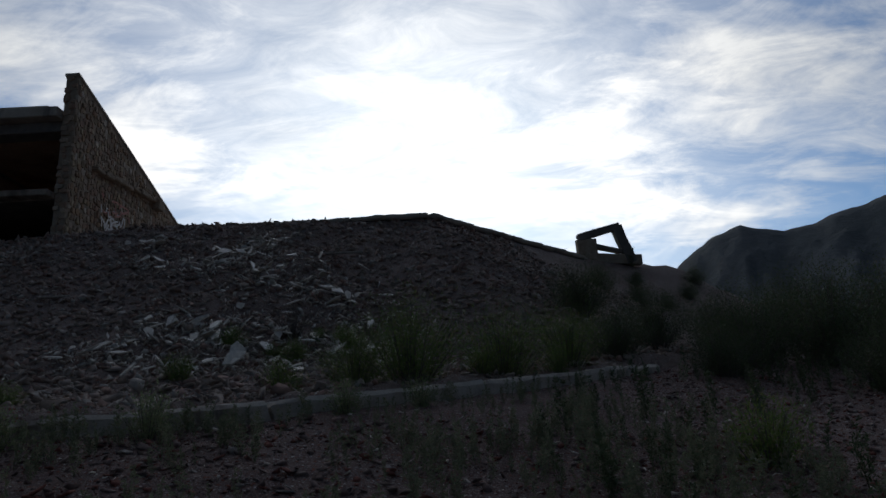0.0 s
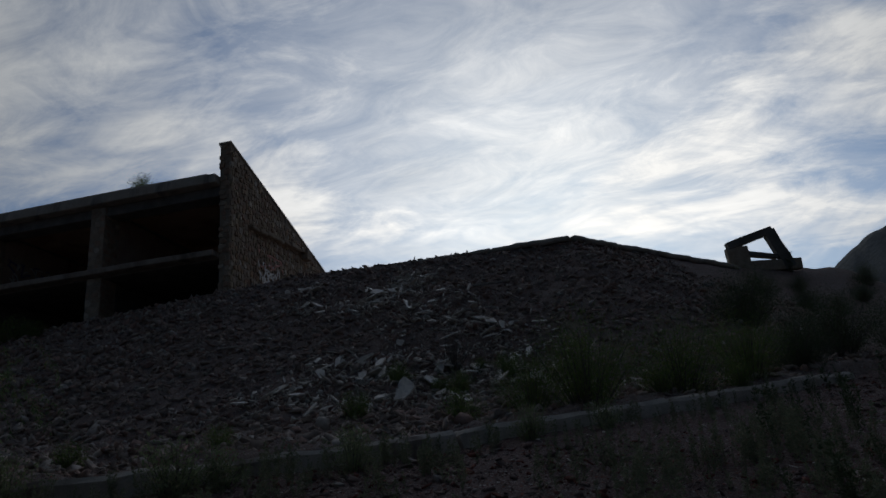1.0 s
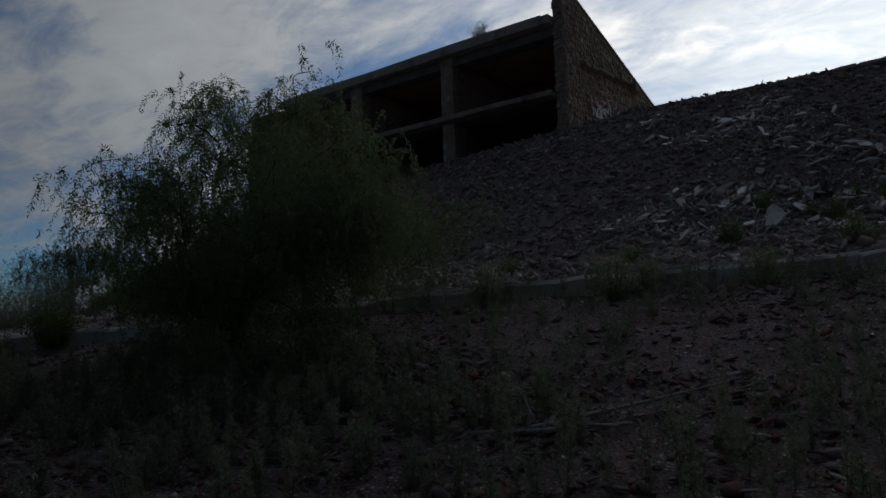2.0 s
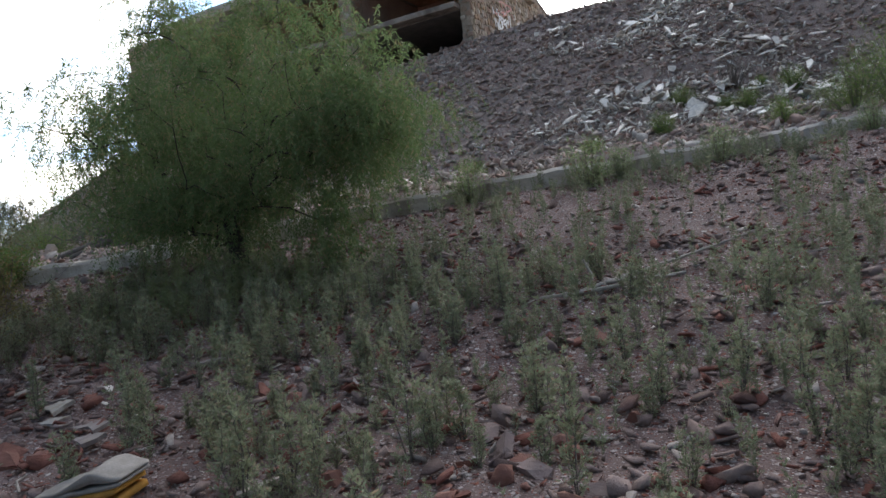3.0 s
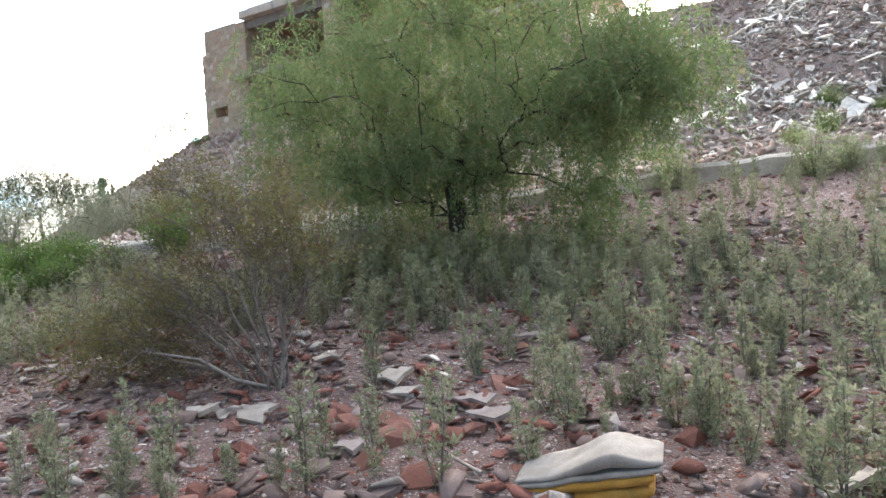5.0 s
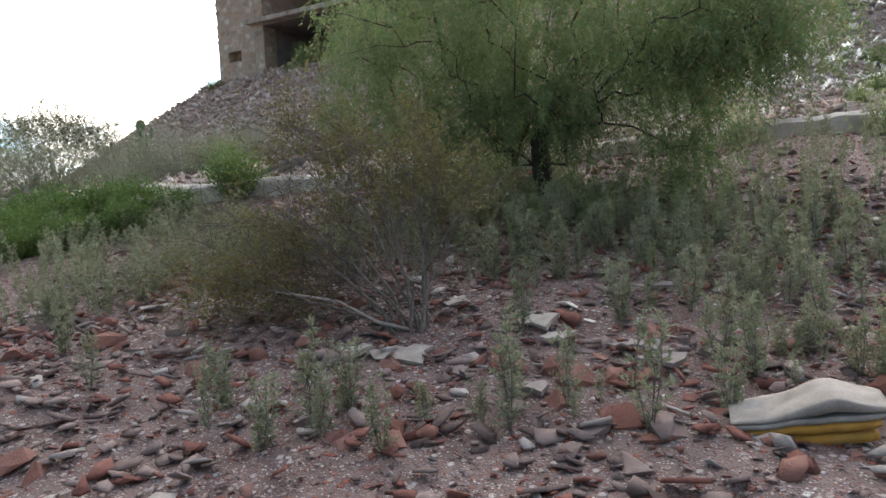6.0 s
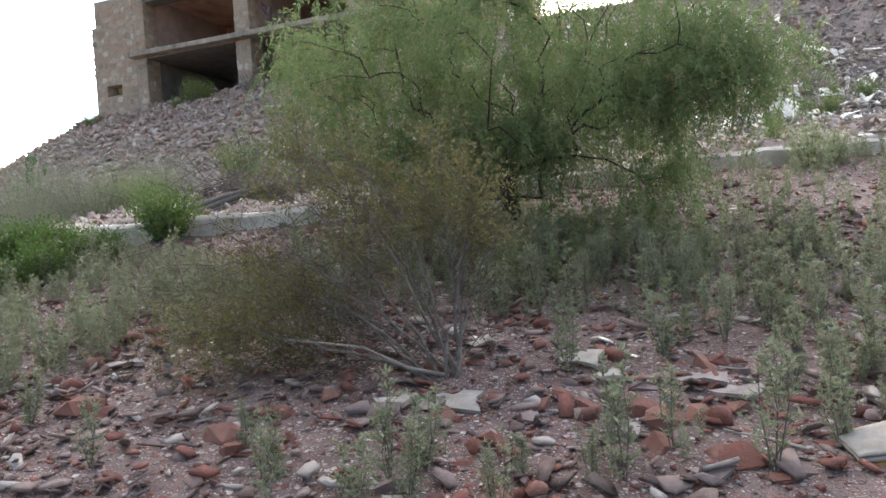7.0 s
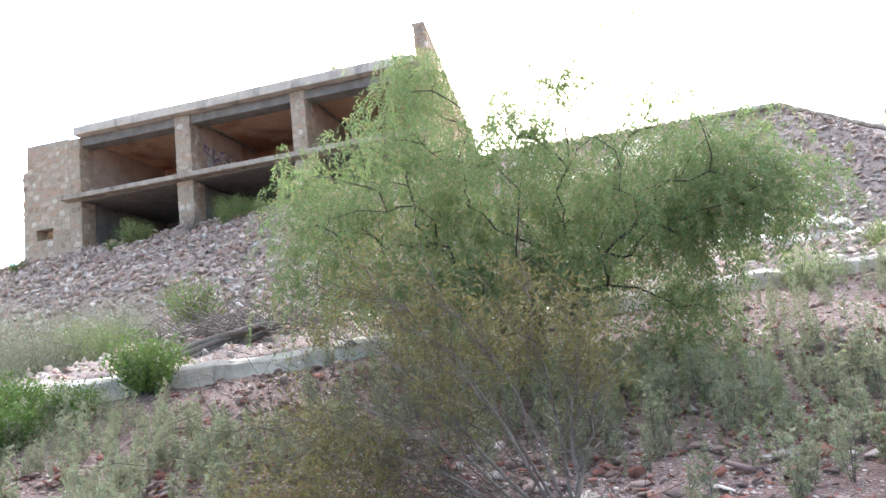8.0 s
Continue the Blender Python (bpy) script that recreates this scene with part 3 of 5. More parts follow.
# ---- plants ----
def tubes(chains, sides=5):
    """Tapered tubes along chains of (point, radius)."""
    verts, tris = [], []
    for chain in chains:
        n = len(chain)
        base = len(verts)
        for i, (p, r) in enumerate(chain):
            a, b = chain[max(i - 1, 0)][0], chain[min(i + 1, n - 1)][0]
            d = np.subtract(b, a)
            d = d / (np.linalg.norm(d) + 1e-9)
            s = np.cross(d, (0.0, 0.0, 1.0) if abs(d[2]) < 0.9 else (1.0, 0.0, 0.0))
            s = s / (np.linalg.norm(s) + 1e-9)
            u = np.cross(d, s)
            for k in range(sides):
                t = 2 * math.pi * k / sides
                verts.append(np.asarray(p) + r * (math.cos(t) * s + math.sin(t) * u))
        for i in range(n - 1):
            for k in range(sides):
                q = [base + i * sides + k, base + i * sides + (k + 1) % sides, base + (i + 1) * sides + (k + 1) % sides, base + (i + 1) * sides + k]
                tris += [(q[0], q[1], q[2]), (q[0], q[2], q[3])]
    return np.array(verts), np.array(tris)


def blades(p, d, length, width, rng, fold=0.0):
    """Leaves as pointed lozenges: places, directions, lengths, widths."""
    n = len(p)
    d = d / (np.linalg.norm(d, axis=1, keepdims=True) + 1e-9)
    r = rng.normal(size=(n, 3))
    s = np.cross(d, r)
    s = s / (np.linalg.norm(s, axis=1, keepdims=True) + 1e-9)
    l, w = np.reshape(length, (-1, 1)) * np.ones((n, 1)), np.reshape(width, (-1, 1)) * np.ones((n, 1))
    mid = p + d * l * 0.45
    up = np.cross(s, d) * w * fold
    v = np.stack([p, mid + s * w * 0.5 + up, p + d * l, mid - s * w * 0.5 + up], 1).reshape(-1, 3)
    i = np.arange(n)[:, None] * 4
    t = np.concatenate([i + np.array([[0, 1, 2]]), i + np.array([[0, 2, 3]])])
    return v, t


def joined(pieces):
    vs, ts, b = [], [], 0
    for v, t in pieces:
        vs.append(v)
        ts.append(t + b)
        b += len(v)
    return np.concatenate(vs), np.concatenate(ts)


def grow(roots, targets, rng, spacing=0.22, sag=0.08, wobble=0.05):
    """Branches that reach each target from the nearest part of what has grown so far. Returns points and parents."""
    pts, par = [np.array(r, float) for r in roots], [-1] + list(range(len(roots) - 1))
    start = pts[0]
    order = np.argsort(np.linalg.norm(targets - start, axis=1))
    for i in order:
        t = targets[i]
        arr = np.array(pts)
        dist = np.linalg.norm(arr - t, axis=1)
        # prefer to leave from below and from nearer the stem
        cost = dist + 0.35 * np.linalg.norm(arr - start, axis=1) + 0.4 * np.maximum(arr[:, 2] - t[2], 0)
        cost[:len(roots) - 1] += 100.0
        j = int(np.argmin(cost))
        a = pts[j]
        n = max(2, int(dist[j] / spacing))
        bend = rng.normal(size=3) * wobble * dist[j]
        bend[2] += sag * dist[j]
        last = j
        for k in range(1, n + 1):
            f = k / n
            pts.append(a + (t - a) * f + bend * 4 * f * (1 - f) + rng.normal(size=3) * 0.012)
            par.append(last)
            last = len(pts) - 1
    return np.array(pts), np.array(par)


def branch_chains(pts, par, twig, power=0.5, cap=0.2):
    """Chains with radii that swell with what they carry."""
    n = len(pts)
    load = np.ones(n)
    for i in range(n - 1, 0, -1):
        if par[i] >= 0:
            load[par[i]] += load[i] * 0.9
    kids = [[] for _ in range(n)]
    for i in range(1, n):
        if par[i] >= 0:
            kids[par[i]].append(i)
    rad = np.minimum(twig * load ** power, cap)
    chains, stack = [], [(0, None)]
    while stack:
        i, frm = stack.pop()
        chain = [] if frm is None else [(pts[frm], min(rad[i] * 1.1, rad[frm]))]
        while True:
            chain.append((pts[i], rad[i]))
            if not kids[i]:
                break
            main = max(kids[i], key=lambda c: load[c])
            stack += [(c, i) for c in kids[i] if c != main]
            i = main
        if len(chain) > 1:
            chains.append(chain)
    tips = np.array([i for i in range(n) if not kids[i]])
    return chains, tips, rad


def fronds(tips, rng, per, length, leaflets, leaf_len, leaf_w, droop=1.0, spread=0.25):
    """Hanging feathery leaves round the tips of the twigs."""
    n = len(tips) * per
    p0 = np.repeat(tips, per, axis=0) + rng.normal(size=(n, 3)) * spread * np.array([1, 1, 0.8])
    out = rng.normal(size=(n, 3)) * np.array([1, 1, 0.45])
    out = out / np.linalg.norm(out, axis=1, keepdims=True)
    ln = length * rng.uniform(0.6, 1.3, (n, 1))
    f = np.linspace(0.05, 1, leaflets)
    ps, ds = [], []
    for k, q in enumerate(f):
        fall = np.array([[0, 0, -1.0]]) * droop * q * q * ln * 0.75
        p = p0 + out * ln * q * (1 - 0.35 * q * droop) + fall
        tang = out * (1 - 0.7 * q * droop) + np.array([[0, 0, -1.5]]) * droop * q
        side = np.cross(tang, rng.normal(size=(n, 3)))
        side = side / (np.linalg.norm(side, axis=1, keepdims=True) + 1e-9)
        for sgn in (1, -1):
            ps.append(p)
            ds.append(side * sgn + tang * 0.55 + np.array([[0, 0, -0.35 * droop]]))
    p, d = np.concatenate(ps), np.concatenate(ds)
    return blades(p, d, leaf_len * rng.uniform(0.7, 1.25, len(p)), leaf_w * rng.uniform(0.8, 1.2, len(p)), rng)


def crown_points(n, centre, radii, rng, inner=0.35, lump=0.35, floor=None):
    """Targets in a lumpy crown, more of them towards its outside."""
    out = []
    while len(out) < n:
        d = rng.normal(size=3)
        d = d / np.linalg.norm(d)
        r = (inner + (1 - inner) * rng.uniform() ** 0.6)
        r = r * (1 + lump * noise.noise(Vector(d * 1.9) + Vector((centre[0], centre[1], 3.0))) * 1.6)
        p = np.array(centre) + d * np.array(radii) * r
        if floor is None or p[2] > floor:
            out.append(p)
    return np.array(out)


def build_tree(name, base, clumps, twigs, rng, leaf, label, per=9, frond=0.3, leaflets=13, leaf_len=0.05, leaf_w=0.011, twig=0.0038, cap=0.13, lean=(0, 0, 0.5), droop=1.0, spread=0.2, sides=6):
    b = np.array(base, float)
    tree = empty(name, base, label, "tree")
    targets = []
    total = sum(c[3] for c in clumps)
    for centre, radii, floor, share in clumps:
        targets.append(crown_points(max(2, int(twigs * share / total)), centre, radii, rng, 0.3, 0.36, floor))
    targets = np.concatenate(targets) - b
    ln = np.array(lean, float)
    roots = [np.array([0, 0, -0.25]), np.array([0, 0, 0.0]), ln * 0.35 + rng.normal(size=3) * 0.03, ln * 0.7 + rng.normal(size=3) * 0.04, ln]
    pts, par = grow(roots, targets, rng)
    chains, tips, rad = branch_chains(pts, par, twig, 0.44, cap)
    chains[0] = [(p, max(r, cap * (0.8 - 0.08 * i)) if i < 5 else r) for i, (p, r) in enumerate(chains[0])]
    v, t = tubes([c for c in chains if c[0][1] > 0.03], sides)
    tagged(arrays_object("trunk", v, t, BARK, tree), "dark forked trunk and limbs")
    v, t = tubes([c for c in chains if c[0][1] <= 0.03], 4)
    tagged(arrays_object("twig_work", v, t, BARK, tree), "thin dark twigs", kind="stuff")
    late = np.arange(len(pts))[(rad < twig * 2.6)]
    spots = np.concatenate([pts[tips], pts[rng.choice(late, len(tips))]])
    v, t = fronds(spots, rng, per, frond, leaflets, leaf_len, leaf_w, droop, spread)
    tagged(arrays_object("crown", v, t, leaf, tree), "feathery drooping green foliage", kind="stuff")
    return tree


def weed_arrays(rng, height, stems, branches, leaves, leaf_len, leaf_w):
    """One upright bushy herb: stems set with short leafy side shoots. Returns stems and leaves."""
    chains, ps, ds = [], [], []
    for _ in range(stems):
        a, tilt = rng.uniform(0, 6.28), rng.uniform(0.03, 0.24)
        top = np.array([math.cos(a) * tilt, math.sin(a) * tilt, 1.0]) * height * rng.uniform(0.6, 1.1)
        mid = top * 0.5 + rng.normal(size=3) * 0.02
        foot = np.array([0, 0, -0.03])
        chains.append([(foot, 0.0036), (mid, 0.0026), (top, 0.0012)])
        for k in range(branches):
            f = 0.08 + 0.92 * (k + rng.uniform()) / branches
            p = foot + (mid - foot) * f * 2 if f < 0.5 else mid + (top - mid) * (f * 2 - 1)
            b = rng.uniform(0, 6.28)
            ln = height * (0.05 + 0.17 * (1 - f) ** 0.8) * rng.uniform(0.6, 1.2)
            w = np.array([math.cos(b), math.sin(b), rng.uniform(0.5, 1.3)])
            w = w / np.linalg.norm(w)
            chains.append([(p, 0.0016), (p + w * ln, 0.0007)])
            q = rng.uniform(0.15, 1.15, leaves)[:, None]
            ps.append(p + w * ln * q)
            ds.append(w * 0.5 + rng.normal(size=(leaves, 3)) * np.array([0.75, 0.75, 0.45]) + np.array([0, 0, 0.25]))
    p, d = np.concatenate(ps), np.concatenate(ds)
    leaf = blades(p, d, leaf_len * rng.uniform(0.6, 1.3, len(p)), leaf_w * rng.uniform(0.7, 1.3, len(p)), rng, 0.15)
    return tubes(chains, 3), leaf


def build_weed(rng, height, stems, branches, leaves, leaf_len, leaf_w, mat, name="weed"):
    weed = new(name)
    stem, leaf = weed_arrays(rng, height, stems, branches, leaves, leaf_len, leaf_w)
    tagged(arrays_object("stem", *stem, TWIG, weed), kind="stuff")
    tagged(arrays_object("foliage", *leaf, mat, weed), kind="stuff")
    return weed


def build_bush(name, rng, height, width, stems, leaves, leaf_len, leaf_w, mat, label, category="bush", upright=1.0, fuzz=0.055):
    """A many-stemmed bush; leaves along the outer half of each stem."""
    bush = tagged(new(name), label, category)
    chains, ps, ds = [], [], []
    for k in range(stems):
        a, o = rng.uniform(0, 6.28), rng.uniform(0.05, 1.0) ** 0.7
        h = height * rng.uniform(0.6, 1.1) * (1 - 0.45 * o * o)
        end = np.array([math.cos(a) * o * width / 2, math.sin(a) * o * width / 2, h])
        start = np.array([math.cos(a) * o * width * 0.12, math.sin(a) * o * width * 0.12, -0.12])
        mid = (start + end) * 0.5 + np.array([math.cos(a), math.sin(a), 0]) * -0.06 * width * upright + rng.normal(size=3) * 0.03 * width
        q = np.linspace(0, 1, 6)[:, None]
        line = start * (1 - q) ** 2 + 2 * mid * q * (1 - q) + end * q ** 2
        r0 = 0.004 + 0.004 * height
        chains.append([(line[i], r0 * (1 - 0.14 * i)) for i in range(6)])
        n = leaves // stems
        f = rng.uniform(0.25, 1.05, n)[:, None]
        p = start * (1 - f) ** 2 + 2 * mid * f * (1 - f) + end * f ** 2 + rng.normal(size=(n, 3)) * fuzz * width * (0.4 + f)
        ps.append(p)
        ds.append((end - mid) / np.linalg.norm(end - mid) * 0.9 * upright + rng.normal(size=(n, 3)) * 10 * fuzz)
    v, t = tubes(chains, 4)
    tagged(arrays_object("stem_work", v, t, TWIG, bush), "thin grey stems", kind="stuff")
    p, d = np.concatenate(ps), np.concatenate(ds)
    v, t = blades(p, d, leaf_len * rng.uniform(0.6, 1.3, len(p)), leaf_w * rng.uniform(0.7, 1.3, len(p)), rng)
    tagged(arrays_object("foliage", v, t, mat, bush), kind="stuff")
    return bush


def put_at(ob, x, y, scale=1.0, turn=0.0, sink=0.0):
    ob.matrix_basis = Matrix.Translation((x, y, land1(x, y) - sink)) @ Matrix.Rotation(turn, 4, "Z") @ Matrix.Diagonal((scale, scale, scale, 1))


def copy_at(ob, x, y, scale=1.0, turn=0.0, sink=0.0, label=""):
    c = copy_thing(ob, Matrix.Identity(4))
    put_at(c, x, y, scale, turn, sink)
    return tagged(c, label)


# the large tree by the kerb
TREE_BASE = (-7.06, 4.25, land1(-7.06, 4.25))
build_tree("pepper_tree", TREE_BASE,
           [((-8.25, 4.5, 3.2), (1.1, 1.4, 0.75), 2.2, 4.6), ((-7.9, 4.6, 4.15), (0.5, 0.6, 0.5), 3.4, 1.5), ((-8.9, 4.7, 3.0), (0.45, 0.8, 0.5), 2.3, 1.0),
            ((-7.0, 4.6, 3.3), (1.1, 1.4, 0.65), 2.3, 4.4), ((-5.85, 4.1, 2.95), (0.75, 0.9, 0.5), 2.3, 4.6), ((-5.15, 4.0, 2.8), (0.36, 0.4, 0.26), 2.4, 1.2), ((-7.2, 4.5, 2.65), (0.8, 0.7, 0.4), 2.15, 2.0),
            ((-7.9, 4.4, 2.4), (0.9, 0.9, 0.25), 2.1, 1.7), ((-6.55, 4.2, 2.4), (0.45, 0.6, 0.25), 2.05, 0.8), ((-5.75, 4.2, 2.05), (0.28, 0.35, 0.3), 1.75, 0.45), ((-6.7, 6.2, 3.0), (0.9, 0.9, 0.6), 2.35, 1.4),
            ((-8.85, 4.3, 2.6), (0.4, 0.5, 0.3), 2.25, 0.8), ((-8.2, 4.3, 2.35), (0.5, 0.5, 0.25), 2.05, 0.8), ((-7.5, 4.1, 2.15), (0.45, 0.4, 0.25), 1.85, 0.7), ((-6.7, 3.9, 2.05), (0.16, 0.2, 0.25), 1.75, 0.25), ((-7.15, 3.95, 2.4), (0.5, 0.35, 0.25), 2.1, 0.8),
            ((-9.2, 4.4, 3.5), (0.3, 0.4, 0.5), 2.7, 0.4),
            ((-6.18, 4.4, 4.2), (0.11, 0.12, 0.36), 3.6, 0.36), ((-6.5, 4.5, 4.05), (0.14, 0.12, 0.34), 3.5, 0.3), ((-5.82, 4.5, 3.7), (0.14, 0.12, 0.25), 3.4, 0.24), ((-6.75, 4.6, 3.95), (0.14, 0.12, 0.3), 3.5, 0.24), ((-7.15, 4.6, 3.95), (0.12, 0.12, 0.25), 3.6, 0.22), ((-5.2, 4.4, 3.45), (0.1, 0.12, 0.22), 3.1, 0.12)],
           580, np.random.default_rng(11), LEAF_TREE, "spreading green tree with feathery drooping leaves on the hillside", per=11, frond=0.42, leaflets=15, leaf_len=0.052, leaf_w=0.0125, spread=0.15, twig=0.0026, cap=0.14, lean=(0.06, 0.0, 0.8))

# the thin brown-green shrub in front of it
SHRUB_WOOD = plain_material("grey_shrub_wood", (0.10, 0.083, 0.07), (0.25, 0.215, 0.19), 18.0, 0.9)
DRY_TWIG = plain_material("brown_twig", (0.065, 0.05, 0.04), (0.14, 0.112, 0.09), 18.0, 0.9)


def build_shrub():
    """Slender stems rise from one root and arch over to one side; a haze of dry twigs, small olive leaves in puffs."""
    rng = np.random.default_rng(5)
    base = np.array([-6.7, 1.4, land1(-6.7, 1.4)])
    shrub = empty("creosote_shrub", tuple(base), "sparse brown-green shrub with arching bare grey branches", "shrub")
    # reach sideways, depth, height, leafiness
    ends = ((-0.45, 0.15, 1.15, 1.0), (-0.15, 0.3, 1.2, 1.0), (0.1, 0.1, 1.0, 1.0), (0.28, 0.25, 0.8, 0.9), (-0.85, 0.1, 1.28, 0.9), (-1.15, 0.2, 1.05, 0.9),
            (-1.4, -0.05, 0.75, 1.0), (-1.5, 0.25, 0.5, 1.2), (-1.4, -0.25, 0.3, 1.2), (-0.95, -0.15, 0.62, 0.5), (-0.7, 0.4, 0.95, 0.8))
    fine, tips = [], []

    def curve(a, mid, b, n, shake):
        q = np.linspace(0, 1, n)[:, None]
        line = a * (1 - q) ** 2 + 2 * mid * q * (1 - q) + b * q ** 2
        line[1:] += rng.normal(size=(n - 1, 3)) * shake
        return line

    for ex, ey, ez, leafy in ends:
        e = np.array([ex, ey, ez]) + rng.normal(size=3) * 0.05
        root = np.array([rng.uniform(-0.05, 0.06), rng.uniform(-0.05, 0.05), -0.06])
        line = curve(root, np.array([(0.36 if ex < -0.6 else 0.1) * ex + 0.03, 0.3 * ey, 0.56 * ez]), e, 12, 0.014)
        r0 = rng.uniform(0.010, 0.0145)
        chains = [[(line[i], r0 * (1 - 0.075 * i)) for i in range(12)]]
        for _ in range(16):
            f = rng.uniform(0.32, 1.0)
            i = min(int(f * 11), 10)
            d = (line[i + 1] - line[i]) / np.linalg.norm(line[i + 1] - line[i])
            w = d * 0.9 + rng.normal(size=3) * 0.42 + np.array([-0.12, 0, 0.06])
            a, b = line[i], line[i] + w / np.linalg.norm(w) * rng.uniform(0.2, 0.48)
            sub = curve(a, (a + b) / 2 + rng.normal(size=3) * 0.04, b, 6, 0.008)
            chains.append([(sub[m], 0.0036 * (1 - 0.14 * m)) for m in range(6)])
            clothed = f > 0.5 and rng.uniform() < 0.72 * leafy
            for _ in range(7):
                m = int(rng.integers(1, 6))
                t = d * 0.6 + rng.normal(size=3) * 0.6
                t = t / np.linalg.norm(t) * rng.uniform(0.08, 0.24)
                fine.append([(sub[m], 0.0015), (sub[m] + t * 0.5 + rng.normal(size=3) * 0.012, 0.0011), (sub[m] + t, 0.0007)])
                if clothed:
                    tips.append((sub[m], sub[m] + t))
        v, tr = tubes(chains, 5)
        arrays_object("branch", v, tr, SHRUB_WOOD, shrub)
    low = [(-0.02, 0, 0.0), (-0.2, -0.1, 0.06), (-0.42, -0.14, 0.17), (-0.62, -0.18, 0.20), (-0.82, -0.2, 0.22), (-0.92, -0.22, 0.16), (-1.05, -0.2, 0.12), (-1.22, -0.2, 0.13)]
    v, tr = tubes([[(np.array(q), 0.0095 - 0.001 * i) for i, q in enumerate(low)]], 6)
    tagged(arrays_object("branch", v, tr, DEADWOOD, shrub), "bare pale branch")
    for _ in range(1400):
        a = np.array([rng.normal() * 0.45 - 0.75, rng.normal() * 0.26 + 0.05, abs(rng.normal()) * 0.42 + 0.02])
        t = rng.normal(size=3) * 0.09 + np.array([-0.07, 0, 0.04])
        fine.append([(a, 0.0017), (a + t * 0.5 + rng.normal(size=3) * 0.015, 0.0014), (a + t, 0.0008)])
    v, tr = tubes(fine, 3)
    tagged(arrays_object("twig_work", v, tr, DRY_TWIG, shrub), "fine dry brown twigs", kind="stuff")
    a, b = np.array([q[0] for q in tips]), np.array([q[1] for q in tips])
    n = 25
    f = rng.uniform(0.1, 1.15, (len(a), n, 1))
    pos = (a[:, None] + (b - a)[:, None] * f + rng.normal(size=(len(a), n, 3)) * 0.03).reshape(-1, 3)
    # the low skirt on the far side of the arch
    skirt = np.array([-1.25, -0.08, 0.22]) + rng.normal(size=(4200, 3)) * np.array([0.22, 0.24, 0.17])
    skirt = skirt[skirt[:, 2] > -0.1]
    pos = np.concatenate([pos, skirt])
    d = rng.normal(size=pos.shape) + np.array([0, 0, 0.3])
    v, tr = blades(pos, d, 0.026 * rng.uniform(0.6, 1.3, len(pos)), 0.011 * rng.uniform(0.7, 1.2, len(pos)), rng)
    tagged(arrays_object("foliage", v, tr, LEAF_OLIVE, shrub), "small olive-brown leaves", kind="stuff")


build_shrub()

# bushes
RB = np.random.default_rng(23)
BUSH_TALL = build_bush("bush", RB, 1.25, 1.7, 70, 9000, 0.06, 0.009, LEAF_BRIGHT, "bright green feathery bush on the rubble", upright=1.0)
put_at(BUSH_TALL, -0.6, 11.1)
for x, y, s in ((0.75, 12.2, 0.95), (1.9, 13.1, 0.85), (-1.3, 10.7, 0.62)):
    copy_at(BUSH_TALL, x, y, s, RB.uniform(0, 6), 0.03)
BUSH_WIDE = build_bush("bush", RB, 2.0, 2.9, 110, 15000, 0.075, 0.016, LEAF_DARK, "tall dense dark green bush", upright=0.8)
put_at(BUSH_WIDE, 4.3, 16.4, 0.62)
for x, y, s in ((5.8, 15.2, 0.8), (7.6, 15.8, 1.0), (9.6, 16.6, 1.15), (6.4, 18.6, 0.7), (3.0, 17.8, 0.65), (8.8, 19.8, 0.95), (11.6, 18.4, 1.2), (3.0, 14.6, 0.55), (4.6, 13.6, 0.5), (7.0, 12.6, 0.7), (9.2, 13.6, 0.9), (4.6, 23.0, 0.45), (6.0, 23.8, 0.42), (11.8, 15.0, 1.0), (13.8, 16.6, 1.15), (7.3, 25.2, 0.35), (8.6, 26.8, 0.35), (9.6, 28.8, 0.4), (6.6, 26.4, 0.3), (9.0, 24.0, 0.5)):
    copy_at(BUSH_WIDE, x, y, s, RB.uniform(0, 6), 0.05)
BUSH_LOW = build_bush("low_bush", RB, 0.42, 0.62, 40, 2600, 0.045, 0.009, LEAF_BRIGHT, "small green tuft among the rubble", upright=1.0)
put_at(BUSH_LOW, -4.1, 14.2)
for x, y, s in ((-2.9, 14.0, 1.0), (-2.08, 14.8, 1.0), (-2.67, 15.1, 0.7), (-2.2, 10.4, 1.0), (-4.16, 11.9, 0.9), (-3.3, 14.1, 0.7), (-6.2, 8.2, 0.7), (-4.5, 8.4, 0.6), (2.75, 7.8, 1.3), (-7.7, 6.8, 1.0), (-8.4, 6.5, 1.1), (1.6, 12.4, 0.9), (0.4, 11.8, 0.9)):
    copy_at(BUSH_LOW, x, y, s, RB.uniform(0, 6), 0.02)
HERB = build_bush("herb", RB, 0.5, 0.55, 26, 1500, 0.045, 0.015, LEAF_UNDER, "leafy dark green herb growing against the kerb", upright=0.9, fuzz=0.08)
put_at(HERB, -5.62, 6.75)
for x, y, s in ((-4.25, 7.2, 1.1), (-3.95, 7.45, 0.8), (-2.89, 8.1, 0.9), (-1.2, 9.3, 0.8), (-0.4, 9.8, 0.7)):
    copy_at(HERB, x, y, s, RB.uniform(0, 6), 0.02)
DRY_BUSH = build_bush("dry_bush", RB, 0.6, 0.9, 60, 900, 0.04, 0.007, TWIG, "brown dry leafless bush on the rubble", upright=1.0)
put_at(DRY_BUSH, -3.17, 15.0)
